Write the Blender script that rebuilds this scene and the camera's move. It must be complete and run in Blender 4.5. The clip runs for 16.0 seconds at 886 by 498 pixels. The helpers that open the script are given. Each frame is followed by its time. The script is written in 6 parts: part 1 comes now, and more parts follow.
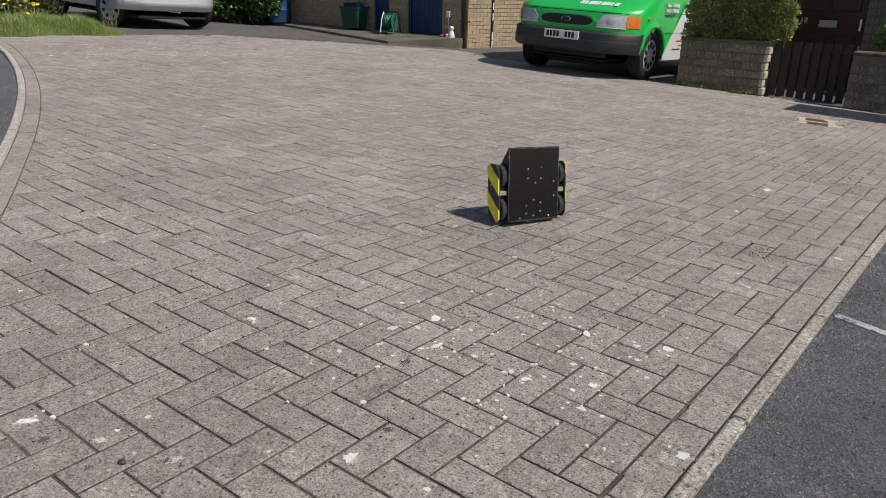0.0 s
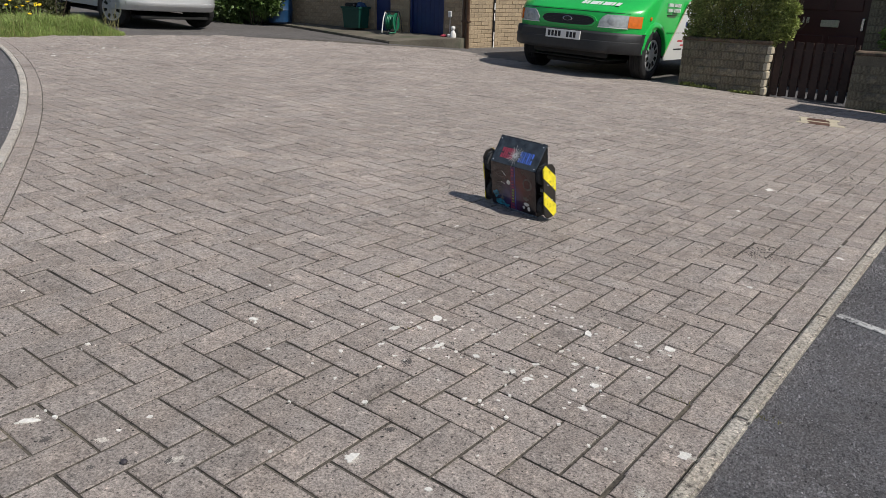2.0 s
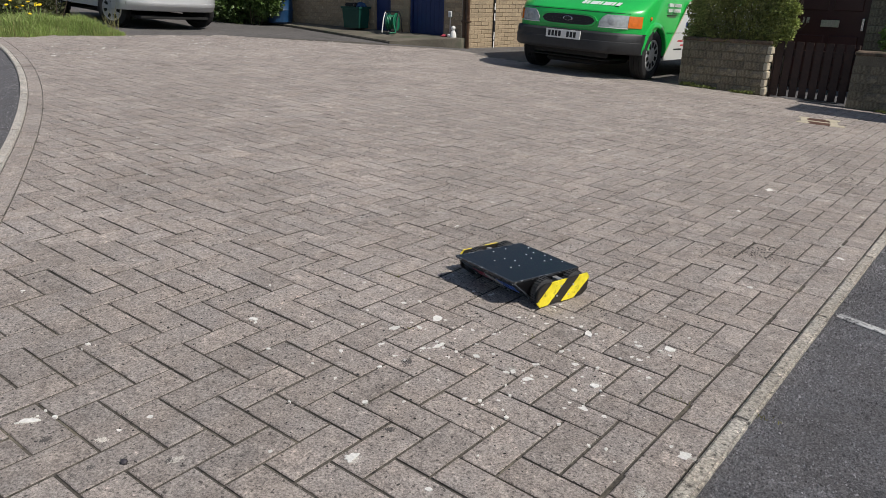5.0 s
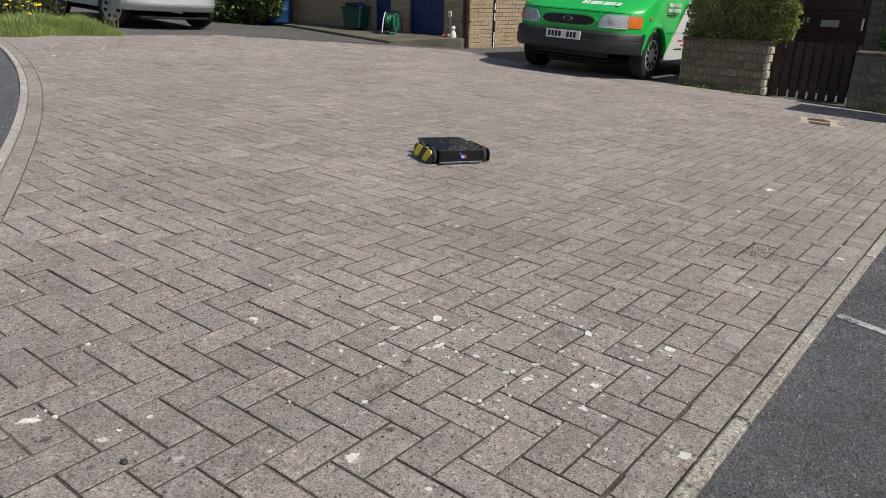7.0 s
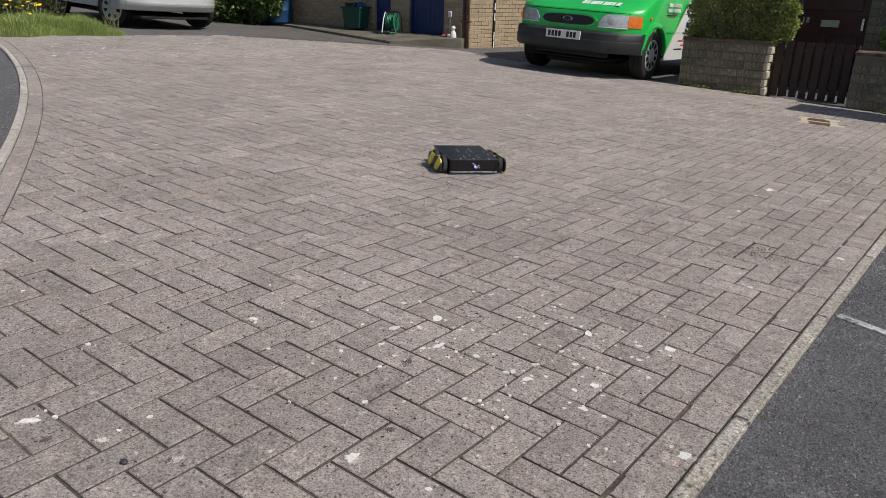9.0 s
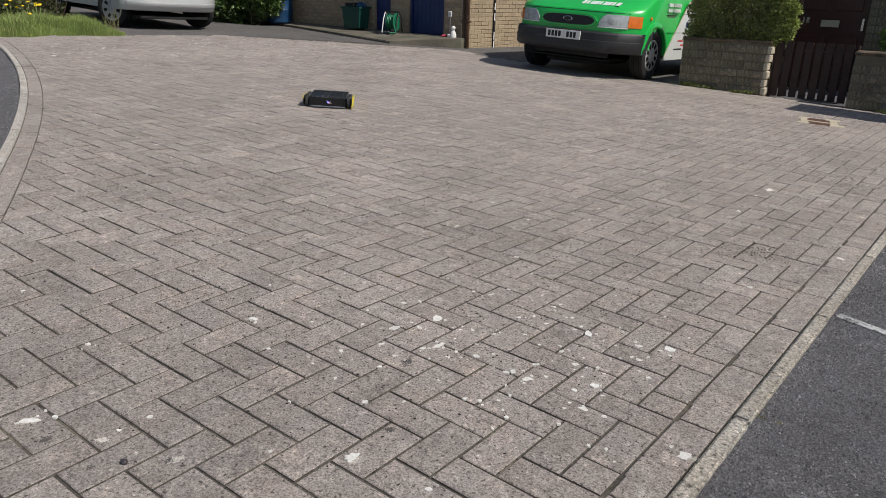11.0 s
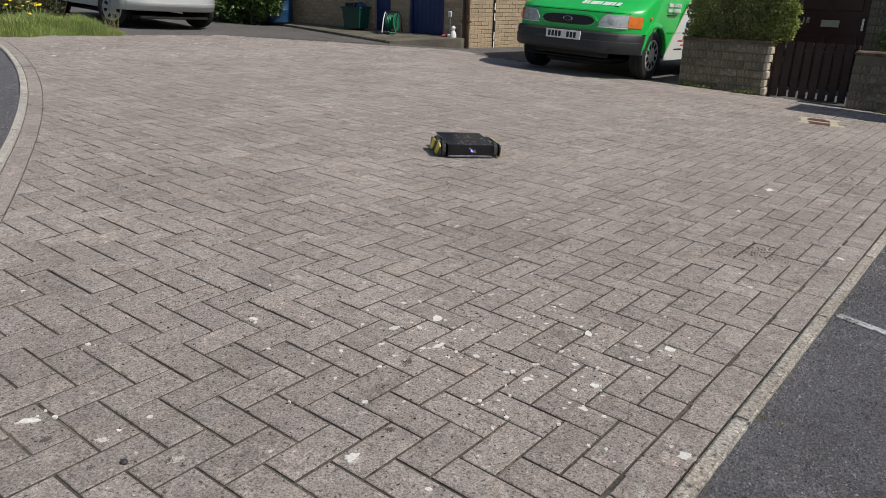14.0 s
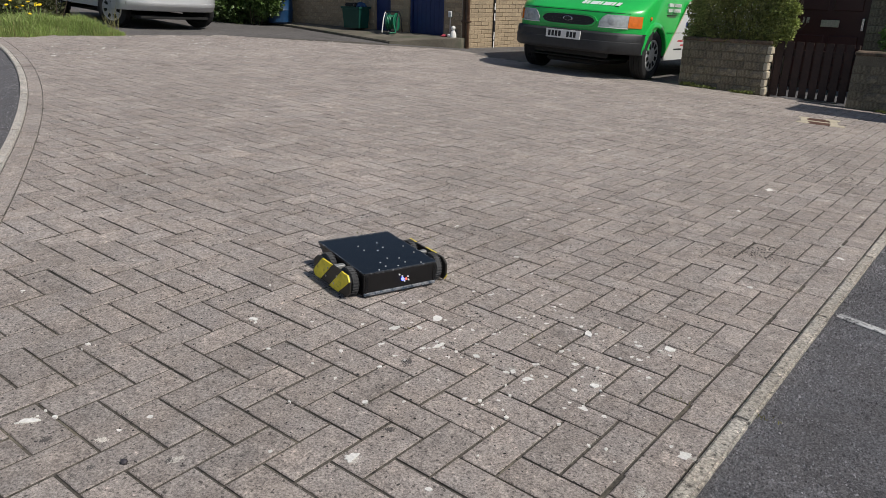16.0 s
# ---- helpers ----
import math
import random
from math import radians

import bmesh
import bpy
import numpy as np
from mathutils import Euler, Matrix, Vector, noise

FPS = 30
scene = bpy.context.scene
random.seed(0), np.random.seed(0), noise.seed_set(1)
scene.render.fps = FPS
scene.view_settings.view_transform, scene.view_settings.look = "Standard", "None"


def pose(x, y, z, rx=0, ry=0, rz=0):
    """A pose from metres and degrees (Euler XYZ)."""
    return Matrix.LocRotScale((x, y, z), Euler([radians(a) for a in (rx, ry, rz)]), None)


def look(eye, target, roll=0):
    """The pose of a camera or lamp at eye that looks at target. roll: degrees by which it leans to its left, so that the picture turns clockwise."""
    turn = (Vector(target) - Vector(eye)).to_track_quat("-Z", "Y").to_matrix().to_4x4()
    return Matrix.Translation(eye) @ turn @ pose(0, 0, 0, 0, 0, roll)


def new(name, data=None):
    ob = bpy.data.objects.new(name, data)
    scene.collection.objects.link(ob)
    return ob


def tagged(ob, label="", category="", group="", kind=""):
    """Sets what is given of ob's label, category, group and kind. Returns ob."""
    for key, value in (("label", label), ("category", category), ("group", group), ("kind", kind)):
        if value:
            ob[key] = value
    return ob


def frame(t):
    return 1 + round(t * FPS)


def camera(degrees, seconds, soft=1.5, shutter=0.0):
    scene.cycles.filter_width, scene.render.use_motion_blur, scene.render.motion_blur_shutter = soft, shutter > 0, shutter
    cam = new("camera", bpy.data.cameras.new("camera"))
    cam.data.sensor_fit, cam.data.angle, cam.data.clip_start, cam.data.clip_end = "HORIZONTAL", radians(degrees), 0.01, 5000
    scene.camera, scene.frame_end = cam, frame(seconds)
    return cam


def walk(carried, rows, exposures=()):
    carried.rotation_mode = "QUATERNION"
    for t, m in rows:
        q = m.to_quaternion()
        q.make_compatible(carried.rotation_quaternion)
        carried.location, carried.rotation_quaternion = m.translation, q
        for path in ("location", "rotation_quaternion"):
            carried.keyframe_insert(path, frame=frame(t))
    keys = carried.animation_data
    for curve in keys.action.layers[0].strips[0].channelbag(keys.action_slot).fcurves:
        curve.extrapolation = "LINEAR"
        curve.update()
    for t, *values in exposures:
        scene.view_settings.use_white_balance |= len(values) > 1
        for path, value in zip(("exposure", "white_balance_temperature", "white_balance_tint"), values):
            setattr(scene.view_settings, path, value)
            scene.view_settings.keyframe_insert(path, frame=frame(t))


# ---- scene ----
# ---- camera ----
cam = camera(62.107, 16.0, soft=0.75)
EYE = Matrix(((0.784735, -0.224256, 0.577841, 0.731105),
              (0.619363, 0.247492, -0.745075, -1.253674),
              (0.024076, 0.942580, 0.333112, 1.006758),
              (0, 0, 0, 1)))
NUDGE = EYE @ pose(0, 0, 0, 0.0, -0.13, 0)
walk(cam, [(0.0, NUDGE), (0.4, EYE @ pose(0, 0, 0, 0, -0.10, 0)), (1.5, EYE @ pose(0, 0, 0, 0, -0.03, 0)), (3.0, EYE), (16.0, EYE)], [(0.0, -0.18), (7.0, -0.19), (12.0, -0.23), (16.0, -0.24)])

# The yard falls gently; everything that lies on it uses this frame.
SLOPE = Matrix(((0.999335, -0.000492, 0.036462, 0), (-0.000492, 0.999636, 0.026972, 0), (-0.036462, -0.026972, 0.998971, 0), (0, 0, 0, 1)))


def ground_z(x, y):
    return -(0.036462 * x + 0.026972 * y) / 0.998971


# ---- light ----
SUN_FROM = Vector((0.652, 0.045, 0.752)).normalized()
sun = new("sun", bpy.data.lights.new("sun", "SUN"))
sun.data.energy, sun.data.angle, sun.data.color = 4.35, radians(0.6), (1.0, 0.95, 0.875)
sun.matrix_world = look((0, 0, 12), Vector((0, 0, 12)) - SUN_FROM)
world = bpy.data.worlds.new("sky")
scene.world = world
world.use_nodes = True
sky = world.node_tree.nodes.new("ShaderNodeTexSky")
sky.sky_type, sky.sun_disc = "NISHITA", False
sky.sun_elevation, sky.sun_rotation = math.asin(SUN_FROM.z), math.atan2(SUN_FROM.x, SUN_FROM.y)
world.node_tree.links.new(sky.outputs[0], world.node_tree.nodes["Background"].inputs[0])
world.node_tree.nodes["Background"].inputs[1].default_value = 0.085

# ---- materials ----
def mat(name, colour, rough=0.7, metal=0.0, vary=0.12, grain=60.0, patch=4.0, bump=0.15, tone=0.0, random_tone=0.0, island=0.0, coat=0.0, spec=0.5, second=None, second_amount=0.5, second_scale=8.0):
    """A surface with fine grain, larger patches, relief and, for repeated pieces, a tone of its own."""
    m = bpy.data.materials.new(name)
    m.use_nodes = True
    nt = m.node_tree
    b = nt.nodes["Principled BSDF"]
    link = nt.links.new
    co = nt.nodes.new("ShaderNodeTexCoord")
    fine = nt.nodes.new("ShaderNodeTexNoise")
    fine.inputs["Scale"].default_value, fine.inputs["Detail"].default_value = grain, 6
    big = nt.nodes.new("ShaderNodeTexNoise")
    big.inputs["Scale"].default_value, big.inputs["Detail"].default_value = patch, 5
    link(co.outputs["Object"], fine.inputs["Vector"])
    link(co.outputs["Object"], big.inputs["Vector"])
    add = nt.nodes.new("ShaderNodeMath")
    add.operation = "ADD"
    link(fine.outputs["Fac"], add.inputs[0])
    link(big.outputs["Fac"], add.inputs[1])
    src = add.outputs[0]
    rng = nt.nodes.new("ShaderNodeMapRange")
    rng.inputs["From Min"].default_value, rng.inputs["From Max"].default_value = 0.65, 1.35
    rng.inputs["To Min"].default_value, rng.inputs["To Max"].default_value = 1 - vary * 2, 1 + vary * 2
    link(src, rng.inputs["Value"])
    val = rng.outputs[0]
    if random_tone or island:
        if island:
            rnd = nt.nodes.new("ShaderNodeNewGeometry").outputs["Random Per Island"]
        else:
            rnd = nt.nodes.new("ShaderNodeObjectInfo").outputs["Random"]
        r2 = nt.nodes.new("ShaderNodeMapRange")
        a = random_tone or island
        r2.inputs["To Min"].default_value, r2.inputs["To Max"].default_value = 1 - a, 1 + a
        link(rnd, r2.inputs["Value"])
        mul = nt.nodes.new("ShaderNodeMath")
        mul.operation = "MULTIPLY"
        link(val, mul.inputs[0])
        link(r2.outputs[0], mul.inputs[1])
        val = mul.outputs[0]
    base = nt.nodes.new("ShaderNodeRGB")
    base.outputs[0].default_value = (*colour, 1)
    col = base.outputs[0]
    if second:
        n2 = nt.nodes.new("ShaderNodeTexNoise")
        n2.inputs["Scale"].default_value, n2.inputs["Detail"].default_value = second_scale, 8
        link(co.outputs["Object"], n2.inputs["Vector"])
        r3 = nt.nodes.new("ShaderNodeMapRange")
        r3.inputs["From Min"].default_value, r3.inputs["From Max"].default_value = 0.62 - second_amount * 0.3, 0.78 - second_amount * 0.3
        link(n2.outputs["Fac"], r3.inputs["Value"])
        mx = nt.nodes.new("ShaderNodeMix")
        mx.data_type = "RGBA"
        link(r3.outputs[0], mx.inputs["Factor"])
        link(col, mx.inputs["A"])
        mx.inputs["B"].default_value = (*second, 1)
        col = mx.outputs["Result"]
    vm = nt.nodes.new("ShaderNodeVectorMath")
    vm.operation = "SCALE"
    link(col, vm.inputs[0])
    link(val, vm.inputs["Scale"])
    link(vm.outputs[0], b.inputs["Base Color"])
    b.inputs["Roughness"].default_value, b.inputs["Metallic"].default_value = rough, metal
    b.inputs["Coat Weight"].default_value = coat
    b.inputs["Coat Roughness"].default_value = 0.06
    b.inputs["Specular IOR Level"].default_value = spec
    if bump:
        bp = nt.nodes.new("ShaderNodeBump")
        bp.inputs["Strength"].default_value, bp.inputs["Distance"].default_value = bump, 0.004
        link(src, bp.inputs["Height"])
        link(bp.outputs[0], b.inputs["Normal"])
    return m


def glow(name, colour, strength):
    m = mat(name, colour, 0.3, bump=0)
    b = m.node_tree.nodes["Principled BSDF"]
    b.inputs["Emission Color"].default_value, b.inputs["Emission Strength"].default_value = (*colour, 1), strength
    return m


def glass(name, colour, rough=0.02):
    m = mat(name, colour, rough, vary=0.02, bump=0)
    m.node_tree.nodes["Principled BSDF"].inputs["Transmission Weight"].default_value = 0.95
    return m




def speckled(name, colour, per_object, tone, fine=170.0, coarse=38.0, pits=105.0, spread=0.55):
    """Weathered concrete: mixed grains, dark pits, pale specks and broad stains over many blocks."""
    m = bpy.data.materials.new(name)
    m.use_nodes = True
    nt = m.node_tree
    b = nt.nodes["Principled BSDF"]
    link = nt.links.new
    if per_object:
        rnd = nt.nodes.new("ShaderNodeObjectInfo").outputs["Random"]
    else:
        rnd = nt.nodes.new("ShaderNodeNewGeometry").outputs["Random Per Island"]
    place = nt.nodes.new("ShaderNodeNewGeometry").outputs["Position"]

    def field(scale, detail, rough, lo, hi, to_lo, to_hi):
        nz = nt.nodes.new("ShaderNodeTexNoise")
        nz.inputs["Scale"].default_value, nz.inputs["Detail"].default_value, nz.inputs["Roughness"].default_value = scale, detail, rough
        link(place, nz.inputs["Vector"])
        r = nt.nodes.new("ShaderNodeMapRange")
        for key, v in (("From Min", lo), ("From Max", hi), ("To Min", to_lo), ("To Max", to_hi)):
            r.inputs[key].default_value = v
        link(nz.outputs["Fac"], r.inputs["Value"])
        return r.outputs[0]

    def times(a, c):
        mu = nt.nodes.new("ShaderNodeMath")
        mu.operation = "MULTIPLY"
        link(a, mu.inputs[0])
        link(c, mu.inputs[1])
        return mu.outputs[0]
    grains = field(fine, 5, 0.75, 0.36, 0.64, 1 - spread, 1 + spread)
    blotch = field(coarse, 4, 0.6, 0.35, 0.65, 0.84, 1.16)
    dark = field(pits, 2, 0.5, 0.60, 0.69, 1.0, 0.34)
    pale = field(pits * 0.83, 2, 0.5, 0.63, 0.74, 1.0, 1.55)
    stain = field(1.1, 6, 0.62, 0.30, 0.70, 0.86, 1.13)
    own = nt.nodes.new("ShaderNodeMapRange")
    own.inputs["To Min"].default_value, own.inputs["To Max"].default_value = 1 - tone, 1 + tone
    link(rnd, own.inputs["Value"])
    lichen = field(pits * 0.13, 6, 0.72, 0.56, 0.70, 1.0, 1.45)
    soot = field(pits * 0.055, 6, 0.68, 0.55, 0.72, 1.0, 0.66)
    val = times(times(times(times(grains, blotch), times(dark, pale)), times(stain, own.outputs[0])), times(lichen, soot))
    tint = nt.nodes.new("ShaderNodeMix")
    tint.data_type = "RGBA"
    tint.inputs["A"].default_value = (*colour, 1)
    tint.inputs["B"].default_value = (colour[0] * 1.02, colour[1] * 0.98, colour[2] * 0.94, 1)
    link(field(7.0, 4, 0.6, 0.35, 0.65, 0.0, 1.0), tint.inputs["Factor"])
    vm = nt.nodes.new("ShaderNodeVectorMath")
    vm.operation = "SCALE"
    link(tint.outputs["Result"], vm.inputs[0])
    link(val, vm.inputs["Scale"])
    link(vm.outputs[0], b.inputs["Base Color"])
    b.inputs["Roughness"].default_value = 0.92
    bp = nt.nodes.new("ShaderNodeBump")
    bp.inputs["Strength"].default_value, bp.inputs["Distance"].default_value = 0.7, 0.0024
    link(times(grains, dark), bp.inputs["Height"])
    link(bp.outputs[0], b.inputs["Normal"])
    return m


PAVER = speckled("concrete_paver", (0.345, 0.305, 0.280), True, 0.11)
PAVER_FAR = speckled("concrete_paver_field", (0.345, 0.305, 0.280), False, 0.11)
JOINT = mat("joint_sand", (0.088, 0.077, 0.064), 0.95, vary=0.4, grain=90, patch=3, bump=0.8, second=(0.15, 0.13, 0.10), second_amount=0.35, second_scale=7)
DARK_SIDE = mat("dark_block_side", (0.125, 0.110, 0.094), 0.95, vary=0.4, grain=90, patch=5, bump=0.5)
KERB = speckled("kerb_concrete", (0.50, 0.47, 0.43), False, 0.06)
ASPHALT = speckled("asphalt", (0.112, 0.111, 0.120), True, 0.0, 170, 60, 120, 0.7)
DRIVE = speckled("worn_asphalt", (0.125, 0.118, 0.115), True, 0.0, 60, 12, 30, 0.4)
EDGING = speckled("edging_concrete", (0.40, 0.37, 0.325), False, 0.06, 110, 24, 70, 0.6)
GRAVEL = mat("gravel_chips", (0.175, 0.170, 0.177), 0.7, vary=0.3, grain=60, bump=0.3, island=0.7)
SOIL = mat("soil", (0.09, 0.07, 0.045), 0.95, vary=0.35, grain=40, patch=2, bump=0.8)
BRICK = mat("buff_brick", (0.36, 0.26, 0.155), 0.9, vary=0.18, grain=70, patch=3, bump=0.5, island=0.16)
BRICK_ONE = mat("buff_brick_piece", (0.42, 0.325, 0.215), 0.9, vary=0.22, grain=50, patch=3, bump=0.5, random_tone=0.13)
STONE = mat("reconstituted_stone", (0.215, 0.182, 0.125), 0.9, vary=0.36, grain=45, patch=4, bump=0.8, random_tone=0.2, second=(0.13, 0.115, 0.09), second_amount=0.4, second_scale=9)
STONE_FAR = mat("reconstituted_stone_field", (0.26, 0.225, 0.165), 0.9, vary=0.25, grain=45, patch=4, bump=0.8, island=0.2, second=(0.13, 0.115, 0.09), second_amount=0.4, second_scale=9)
COPING = mat("brown_coping", (0.15, 0.105, 0.075), 0.9, vary=0.25, grain=40, bump=0.6, second=(0.08, 0.065, 0.045), second_amount=0.5, second_scale=12)
PALE_STONE = mat("pale_quoin_stone", (0.50, 0.44, 0.33), 0.85, vary=0.15, grain=50, bump=0.5)
BRICK_MORTAR = mat("buff_mortar", (0.30, 0.235, 0.16), 0.95, vary=0.2, grain=90, bump=0.5)
MORTAR = mat("mortar", (0.17, 0.145, 0.105), 0.95, vary=0.2, grain=90, bump=0.5)
CONCRETE = mat("slab_concrete", (0.145, 0.128, 0.10), 0.9, vary=0.25, grain=60, patch=2, bump=0.5, second=(0.10, 0.105, 0.07), second_amount=0.4, second_scale=3)
BLUE_PAINT = mat("blue_door_paint", (0.008, 0.022, 0.105), 0.45, vary=0.1, grain=30, bump=0.06)
DARK_PAINT = mat("dark_red_door_paint", (0.060, 0.018, 0.015), 0.4, vary=0.1, bump=0.05)
BROWN_WOOD = mat("stained_wood", (0.034, 0.017, 0.013), 0.7, vary=0.25, grain=35, bump=0.4)
BROWN_PIPE = mat("brown_downpipe_plastic", (0.085, 0.045, 0.025), 0.45, vary=0.1, bump=0.05)
WHITE_PVC = mat("white_plastic", (0.74, 0.73, 0.70), 0.5, vary=0.06, bump=0.05)
RUBBER = mat("tyre_rubber", (0.016, 0.016, 0.017), 0.8, vary=0.25, grain=60, bump=0.3)
VAN_GREEN = mat("green_van_paint", (0.018, 0.50, 0.085), 0.28, vary=0.03, grain=8, bump=0.0, coat=0.6)
VAN_WHITE = mat("white_van_paint", (0.78, 0.79, 0.78), 0.3, vary=0.03, bump=0.0, coat=0.6)
SILVER = mat("silver_car_paint", (0.62, 0.63, 0.64), 0.3, metal=0.3, vary=0.03, bump=0.0, coat=0.6)
BUMPER = mat("grey_black_plastic", (0.022, 0.023, 0.025), 0.55, vary=0.12, grain=40, bump=0.15)
UNDERSIDE = mat("underbody_black", (0.01, 0.01, 0.01), 0.85, vary=0.2, bump=0.2)
ALLOY = mat("wheel_metal", (0.50, 0.50, 0.51), 0.35, metal=0.25, vary=0.12, bump=0.05)
CHROME = mat("chrome", (0.65, 0.65, 0.66), 0.15, metal=1.0, vary=0.04, bump=0)
LAMP_GLASS = mat("headlight_lens", (0.42, 0.45, 0.46), 0.12, vary=0.15, grain=25, bump=0.3, coat=0.8)
AMBER = mat("amber_lens", (0.75, 0.17, 0.015), 0.2, vary=0.1, grain=25, bump=0.2, coat=0.6)
DARK_GLASS = mat("tinted_window_glass", (0.012, 0.015, 0.017), 0.05, vary=0.02, bump=0, coat=0.5)
PLATE = mat("plate_white", (0.72, 0.72, 0.70), 0.45, vary=0.03, bump=0)
INK = mat("black_ink", (0.012, 0.012, 0.015), 0.5, vary=0.05, bump=0)
DECAL_WHITE = mat("white_lettering_film", (0.78, 0.80, 0.78), 0.45, vary=0.03, bump=0)
DECAL_RED = mat("red_lettering_film", (0.52, 0.04, 0.05), 0.45, vary=0.03, bump=0)
DECAL_BLUE = mat("blue_badge_enamel", (0.02, 0.05, 0.18), 0.3, vary=0.03, bump=0)
GREEN_BIN = mat("green_recycling_plastic", (0.006, 0.060, 0.045), 0.5, vary=0.1, bump=0.08)
BLUE_BARREL = mat("blue_barrel_plastic", (0.009, 0.05, 0.13), 0.5, vary=0.12, bump=0.08)
HOSE_GREEN = mat("green_hose_plastic", (0.01, 0.16, 0.08), 0.45, vary=0.12, bump=0.08)
LEAF = mat("hedge_leaf", (0.15, 0.25, 0.045), 0.5, vary=0.3, grain=30, patch=2, bump=0, island=0.45)
LEAF_HEDGE = mat("clipped_hedge_leaf", (0.19, 0.215, 0.062), 0.6, vary=0.3, grain=30, patch=2, bump=0, island=0.5)
LEAF_BUSH = mat("conifer_leaf", (0.27, 0.315, 0.085), 0.6, vary=0.3, grain=30, patch=2, bump=0, island=0.5)
LEAF_LAUREL_SHADED = mat("shaded_laurel_leaf", (0.070, 0.120, 0.028), 0.5, vary=0.3, grain=30, patch=2, bump=0, island=0.5)
LEAF_DARK = mat("dark_hedge_leaf", (0.072, 0.080, 0.026), 0.6, vary=0.3, grain=30, patch=2, bump=0, island=0.45)
TWIG = mat("twig_bark", (0.05, 0.035, 0.022), 0.9, vary=0.2, bump=0.3)
GRASS = mat("grass_blade", (0.245, 0.335, 0.085), 0.55, vary=0.12, grain=3, patch=1.2, bump=0, island=0.35)
DRY_GRASS = mat("dry_grass", (0.27, 0.25, 0.10), 0.7, vary=0.2, bump=0, island=0.3)
FLOWER = mat("yellow_petal", (0.78, 0.55, 0.01), 0.6, vary=0.1, bump=0, island=0.15)


# ---- mesh tools ----
def box(bm, x0, x1, y0, y1, z0, z1, bevel=0.0, m=None, segments=1):
    """One closed box, its edges bevelled if asked, optionally moved by m."""
    vs = [bm.verts.new((x, y, z)) for x in (x0, x1) for y in (y0, y1) for z in (z0, z1)]
    fs = [bm.faces.new([vs[i] for i in q]) for q in ((0, 1, 3, 2), (4, 6, 7, 5), (0, 4, 5, 1), (2, 3, 7, 6), (0, 2, 6, 4), (1, 5, 7, 3))]
    out = vs
    if bevel:
        es = list({e for f in fs for e in f.edges})
        r = bmesh.ops.bevel(bm, geom=es, offset=bevel, segments=segments, affect="EDGES", clamp_overlap=True)
        out = list({v for f in r["faces"] for v in f.verts} | {v for v in vs if v.is_valid})
    if m is not None:
        bmesh.ops.transform(bm, matrix=m, verts=out)
    return out


def prism(bm, outline, depth0, depth1, axis="x", bevel=0.0, m=None):
    """A polygon drawn in a plane and given thickness along axis."""
    def at(a, b, d):
        return {"x": (d, a, b), "y": (a, d, b), "z": (a, b, d)}[axis]
    lo = [bm.verts.new(at(a, b, depth0)) for a, b in outline]
    hi = [bm.verts.new(at(a, b, depth1)) for a, b in outline]
    fs = [bm.faces.new(lo), bm.faces.new(hi[::-1])]
    n = len(lo)
    for i in range(n):
        fs.append(bm.faces.new((lo[i], hi[i], hi[(i + 1) % n], lo[(i + 1) % n])))
    bmesh.ops.recalc_face_normals(bm, faces=fs)
    out = lo + hi
    if bevel:
        es = list({e for f in fs for e in f.edges})
        r = bmesh.ops.bevel(bm, geom=es, offset=bevel, segments=2, affect="EDGES", clamp_overlap=True)
        out = list({v for f in r["faces"] for v in f.verts} | {v for v in out if v.is_valid})
    if m is not None:
        bmesh.ops.transform(bm, matrix=m, verts=out)
    return out


def lathe(bm, profile, steps=24, m=None, arc=360.0):
    """Turns a profile of (radius, height) round the z axis."""
    rings, n = [], steps if arc >= 360 else steps + 1
    for r, z in profile:
        rings.append([bm.verts.new((r * math.cos(radians(arc) * i / steps), r * math.sin(radians(arc) * i / steps), z)) for i in range(n)])
    for a, b in zip(rings, rings[1:]):
        for i in range(n if arc >= 360 else n - 1):
            j = (i + 1) % n
            bm.faces.new((a[i], a[j], b[j], b[i]))
    if arc >= 360:
        if profile[0][0] > 1e-4:
            bm.faces.new(rings[0][::-1])
        if profile[-1][0] > 1e-4:
            bm.faces.new(rings[-1])
    vs = [v for ring in rings for v in ring]
    if m is not None:
        bmesh.ops.transform(bm, matrix=m, verts=vs)
    return vs


def tube(bm, points, radius, sides=8):
    """A round bar along a line of points."""
    pts = [Vector(p) for p in points]
    rings = []
    for i, p in enumerate(pts):
        d = (pts[min(i + 1, len(pts) - 1)] - pts[max(i - 1, 0)]).normalized()
        q = d.to_track_quat("Z", "Y")
        r = radius[i] if isinstance(radius, (list, tuple)) else radius
        rings.append([bm.verts.new(p + q @ Vector((r * math.cos(2 * math.pi * k / sides), r * math.sin(2 * math.pi * k / sides), 0))) for k in range(sides)])
    for a, b in zip(rings, rings[1:]):
        for k in range(sides):
            bm.faces.new((a[k], a[(k + 1) % sides], b[(k + 1) % sides], b[k]))
    bm.faces.new(rings[0][::-1])
    bm.faces.new(rings[-1])


def mesh_of(name, bm, material, smooth=0.0):
    me = bpy.data.meshes.new(name)
    bmesh.ops.recalc_face_normals(bm, faces=bm.faces)
    bm.to_mesh(me)
    bm.free()
    for one in material if isinstance(material, (list, tuple)) else (material,):
        me.materials.append(one)
    if smooth:
        me.polygons.foreach_set("use_smooth", [True] * len(me.polygons))
        me.set_sharp_from_angle(angle=radians(smooth))
    return me


